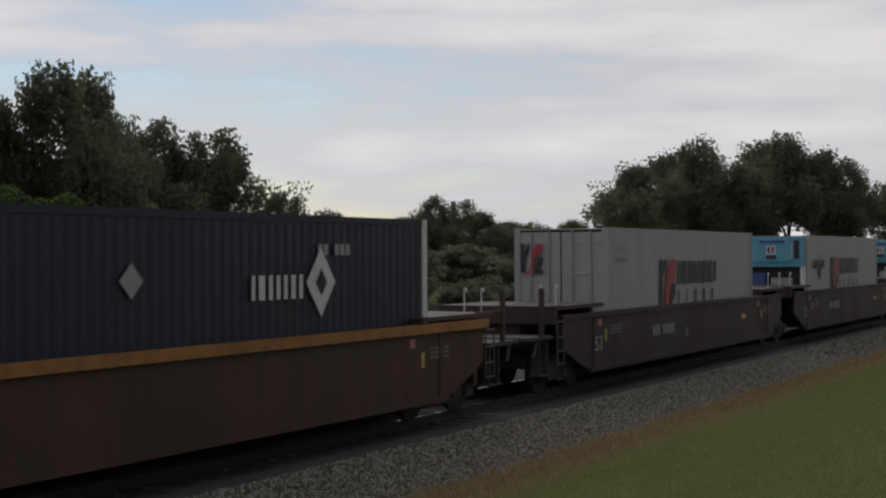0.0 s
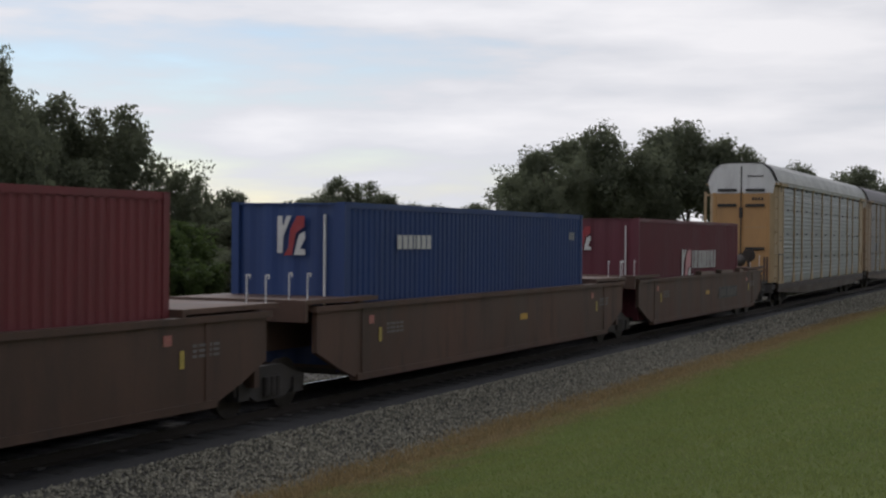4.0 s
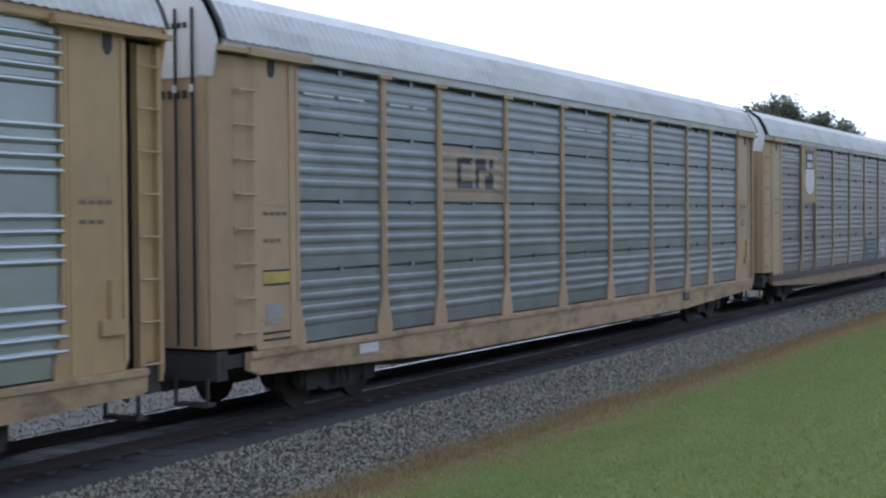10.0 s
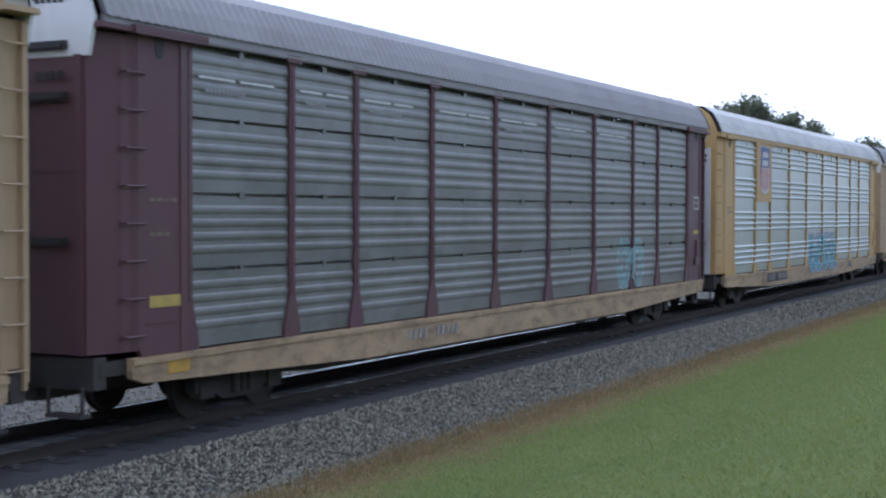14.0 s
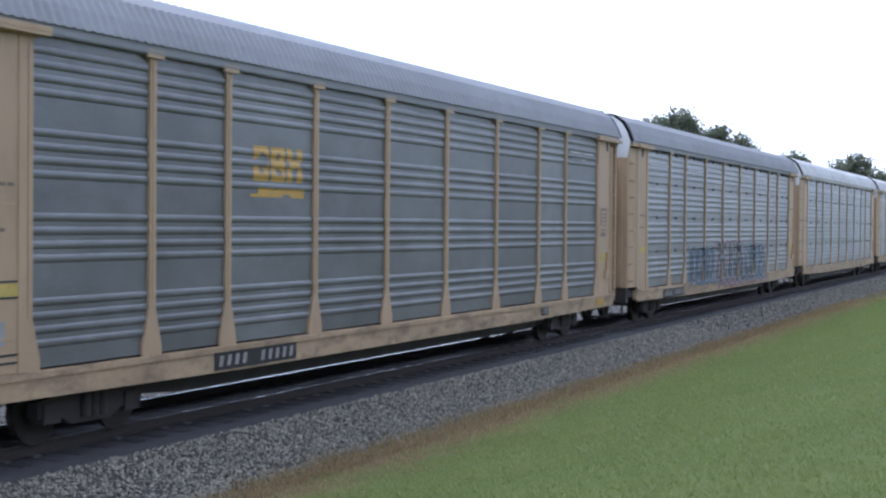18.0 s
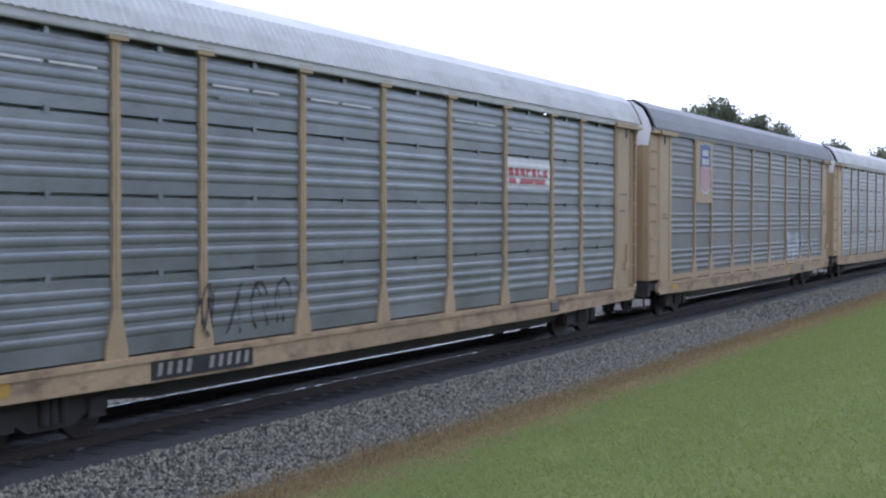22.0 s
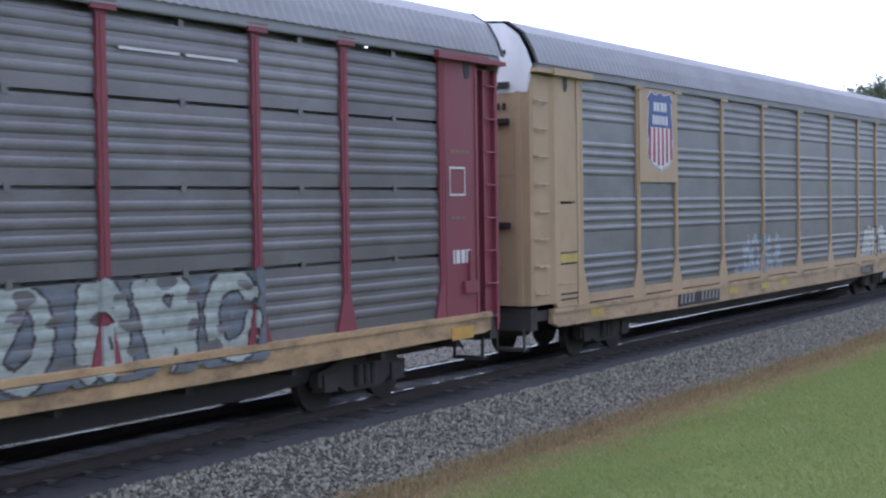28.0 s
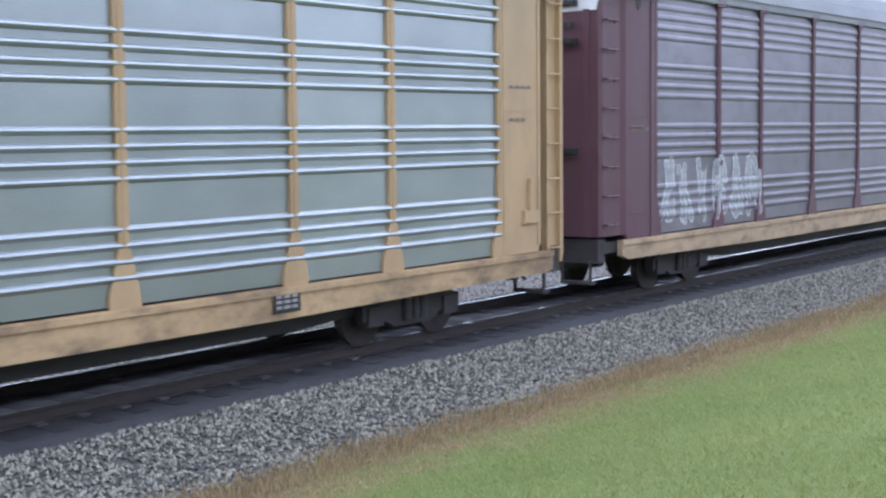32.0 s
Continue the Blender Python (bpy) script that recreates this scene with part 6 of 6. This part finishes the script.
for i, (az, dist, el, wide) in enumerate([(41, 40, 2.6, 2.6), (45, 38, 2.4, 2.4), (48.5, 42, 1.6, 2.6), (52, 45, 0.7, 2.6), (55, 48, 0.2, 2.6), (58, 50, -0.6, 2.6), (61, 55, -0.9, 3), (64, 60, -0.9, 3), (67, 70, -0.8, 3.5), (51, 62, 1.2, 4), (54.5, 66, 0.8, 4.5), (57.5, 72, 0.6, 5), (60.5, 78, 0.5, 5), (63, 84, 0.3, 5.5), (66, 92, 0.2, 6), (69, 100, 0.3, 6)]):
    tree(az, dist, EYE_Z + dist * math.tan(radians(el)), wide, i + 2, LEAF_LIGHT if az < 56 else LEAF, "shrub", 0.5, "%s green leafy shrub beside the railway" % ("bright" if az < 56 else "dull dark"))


# unseen trees added behind the camera to darken what the side sheets mirror
for i in range(18):
    x, y = -50 + i * 12.5, -27 - (i * 37 % 10)
    t = tagged(new("oak_tree"), "unseen leafy tree added behind the camera to darken reflections", "tree", "trees behind the lawn")
    t.matrix_world = pose(x, y, 1.2, 0, 0, i * 71)
    t.scale = (8.0, 8.0, 10.0 + i * 53 % 4)
    piece("trunk", trunk_shape(i % 3), BARK, t)
    piece("crown", crown_mesh(i % 4, 9, 620, 44, 0.026), LEAF, t)


# ---- loose stones and grass ----
def scatter_stones():
    rs = np.random.RandomState(3)
    base = np.array([(-1, 0, 0), (1, 0, 0), (0, -1, 0), (0, 1, 0), (0, 0, -1), (0, 0, 1)], float)
    tri = np.array([(0, 2, 5), (2, 1, 5), (1, 3, 5), (3, 0, 5), (2, 0, 4), (1, 2, 4), (3, 1, 4), (0, 3, 4)])
    n = 66000
    x = np.where(np.arange(n) < 47000, rs.uniform(4, 46, n), rs.uniform(44, 125, n))
    o = np.where(rs.rand(n) < 0.78, rs.uniform(-3.5, -1.8, n), rs.uniform(1.3, 7.0, n))
    o = np.where(rs.rand(n) < 0.06, -3.4 - np.abs(rs.normal(0, 0.3, n)), o)
    z = np.maximum([ballast_z(v) for v in o], np.interp(TRACK_Y + o, [p[0] for p in GROUND], [p[1] for p in GROUND]))
    size = np.where(x > 46, 1.5, 1.0)[:, None, None] * rs.uniform(0.015, 0.037, (n, 1, 1)) * rs.uniform(0.7, 1.2, (n, 1, 3))
    v = base[None] * size * rs.uniform(0.75, 1.2, (n, 6, 1))
    a = rs.uniform(0, 6.28, n)
    c, s = np.cos(a)[:, None], np.sin(a)[:, None]
    v = np.stack([v[..., 0] * c - v[..., 1] * s, v[..., 0] * s + v[..., 1] * c, v[..., 2] + v[..., 0] * rs.uniform(-0.6, 0.6, (n, 1))], -1)
    v += np.stack([x, TRACK_Y + o, z], -1)[:, None]
    f = (np.arange(n)[:, None, None] * 6 + tri[None]).reshape(-1, 3)
    me = bpy.data.meshes.new("gravel")
    me.from_pydata(v.reshape(-1, 3).tolist(), [], f.tolist())
    m = bpy.data.materials.new("loose_stone")
    m.use_nodes = True
    nodes, links = m.node_tree.nodes, m.node_tree.links
    b = nodes["Principled BSDF"]
    b.inputs["Roughness"].default_value = 0.85
    g = nodes.new("ShaderNodeNewGeometry")
    r = nodes.new("ShaderNodeValToRGB")
    r.color_ramp.elements[0].color = (0.07, 0.066, 0.056, 1)
    r.color_ramp.elements[1].color = (0.32, 0.302, 0.236, 1)
    links.new(g.outputs["Random Per Island"], r.inputs[0])
    links.new(r.outputs[0], b.inputs["Base Color"])
    me.materials.append(m)
    tagged(new("gravel", me), "loose grey crushed stones along the track", "gravel", kind="stuff")


def scatter_grass():
    rs = np.random.RandomState(4)
    n = 340000
    x = 4 + 66 * rs.uniform(0, 1, n) ** 1.5
    y = rs.uniform(0.2, 10.9, n)
    keep = (y < 10.1 + 0.16 * np.sin(x * 1.1) + 0.16 * np.sin(x * 2.7 + 1) + 0.1 * np.sin(x * 7.3) + rs.normal(0, 0.34, n)) & (np.abs(x) > 2)
    x, y = x[keep], y[keep]
    n = len(x)
    z = np.interp(y, [p[0] for p in GROUND], [p[1] for p in GROUND])
    h = rs.uniform(0.018, 0.055, n) * np.where(y > 9.1, 2.4, 1.0)
    a = rs.uniform(0, 6.28, n)
    w = rs.uniform(0.005, 0.011, n)
    lx, ly = rs.normal(0, 0.04, n), rs.normal(0, 0.04, n)
    p0 = np.stack([x - np.cos(a) * w, y - np.sin(a) * w, z - 0.01], -1)
    p1 = np.stack([x + np.cos(a) * w, y + np.sin(a) * w, z - 0.01], -1)
    p2 = np.stack([x + lx, y + ly, z + h], -1)
    v = np.stack([p0, p1, p2], 1).reshape(-1, 3)
    f = np.arange(3 * n).reshape(-1, 3)
    me = bpy.data.meshes.new("grass")
    me.from_pydata(v.tolist(), [], f.tolist())
    m = bpy.data.materials.new("grass_blade")
    m.use_nodes = True
    nodes, links = m.node_tree.nodes, m.node_tree.links
    b = nodes["Principled BSDF"]
    b.inputs["Roughness"].default_value = 0.7
    b.inputs["Specular IOR Level"].default_value = 0.05
    co = nodes.new("ShaderNodeTexCoord")
    sep = nodes.new("ShaderNodeSeparateXYZ")
    links.new(co.outputs["Object"], sep.inputs[0])
    g = nodes.new("ShaderNodeNewGeometry")
    r = nodes.new("ShaderNodeValToRGB")
    r.color_ramp.elements[0].color = (0.148, 0.195, 0.058, 1)
    r.color_ramp.elements[1].color = (0.23, 0.275, 0.10, 1)
    links.new(g.outputs["Random Per Island"], r.inputs[0])
    # yellowish and thin spots, a stride across
    spot = nodes.new("ShaderNodeTexNoise")
    spot.inputs["Scale"].default_value = 0.8
    spot.inputs["Detail"].default_value = 4.0
    spot.inputs["Roughness"].default_value = 0.65
    links.new(co.outputs["Object"], spot.inputs["Vector"])
    sr = nodes.new("ShaderNodeMapRange")
    sr.inputs["From Min"].default_value = 0.42
    sr.inputs["From Max"].default_value = 0.66
    sr.inputs["To Max"].default_value = 0.5
    links.new(spot.outputs["Fac"], sr.inputs["Value"])
    lawn = nodes.new("ShaderNodeMix")
    lawn.data_type = "RGBA"
    lawn.inputs["B"].default_value = (0.225, 0.235, 0.075, 1)
    links.new(sr.outputs[0], lawn.inputs["Factor"])
    links.new(r.outputs[0], lawn.inputs["A"])
    d = nodes.new("ShaderNodeValToRGB")
    d.color_ramp.elements[0].color = (0.19, 0.145, 0.075, 1)
    d.color_ramp.elements[1].color = (0.4, 0.3, 0.165, 1)
    links.new(g.outputs["Random Per Island"], d.inputs[0])
    mr = nodes.new("ShaderNodeMapRange")
    mr.inputs["From Min"].default_value = 9.0
    mr.inputs["From Max"].default_value = 10.7
    rag = nodes.new("ShaderNodeTexNoise")
    rag.inputs["Scale"].default_value = 1.3
    rag.inputs["Detail"].default_value = 8.0
    links.new(co.outputs["Object"], rag.inputs["Vector"])
    ra = nodes.new("ShaderNodeMath")
    ra.operation = "MULTIPLY_ADD"
    ra.inputs[1].default_value = 3.4
    links.new(rag.outputs["Fac"], ra.inputs[0])
    links.new(sep.outputs["Y"], ra.inputs[2])
    links.new(ra.outputs[0], mr.inputs["Value"])
    mx = nodes.new("ShaderNodeMix")
    mx.data_type = "RGBA"
    links.new(mr.outputs[0], mx.inputs["Factor"])
    links.new(lawn.outputs["Result"], mx.inputs["A"])
    links.new(d.outputs[0], mx.inputs["B"])
    links.new(mx.outputs["Result"], b.inputs["Base Color"])
    # thin blades let half of the light through
    thin, both = nodes.new("ShaderNodeBsdfTranslucent"), nodes.new("ShaderNodeMixShader")
    links.new(mx.outputs["Result"], thin.inputs["Color"])
    links.new(b.outputs[0], both.inputs[1])
    links.new(thin.outputs[0], both.inputs[2])
    links.new(both.outputs[0], nodes["Material Output"].inputs["Surface"])
    me.materials.append(m)
    tagged(new("grass", me), "short green lawn grass with dry brown blades at the stones", "grass", kind="stuff")


def scatter_weeds():
    rs = np.random.RandomState(6)
    n = 26000
    x, y = rs.uniform(2, 130, n), 21.1 + np.abs(rs.normal(0, 1.6, n)) + 0.6 * np.sin(np.linspace(0, 900, n))
    z = np.interp(y, [p[0] for p in GROUND], [p[1] for p in GROUND])
    h = rs.uniform(0.05, 0.18, n)
    a, w = rs.uniform(0, 6.28, n), rs.uniform(0.02, 0.06, n)
    p0 = np.stack([x - np.cos(a) * w, y - np.sin(a) * w, z - 0.02], -1)
    p1 = np.stack([x + np.cos(a) * w, y + np.sin(a) * w, z - 0.02], -1)
    p2 = np.stack([x + rs.normal(0, 0.12, n), y + rs.normal(0, 0.12, n), z + h], -1)
    me = bpy.data.meshes.new("weeds")
    me.from_pydata(np.stack([p0, p1, p2], 1).reshape(-1, 3).tolist(), [], np.arange(3 * n).reshape(-1, 3).tolist())
    me.materials.append(mat("weed_leaf", (0.045, 0.046, 0.03), 0.8, 0, 0.5, 0.7, 0.0, 0.4, (0.09, 0.07, 0.035), spec=0.2))
    tagged(new("weeds", me), "tall dark green weeds beyond the track", "weeds", kind="stuff")


scatter_stones()
scatter_grass()
scatter_weeds()


def motions():
    for ob, x, y, z in MOVING:
        walk(ob, [(t, pose(x + joint(t), y, z)) for t in range(0, 33, 4)])


motions()
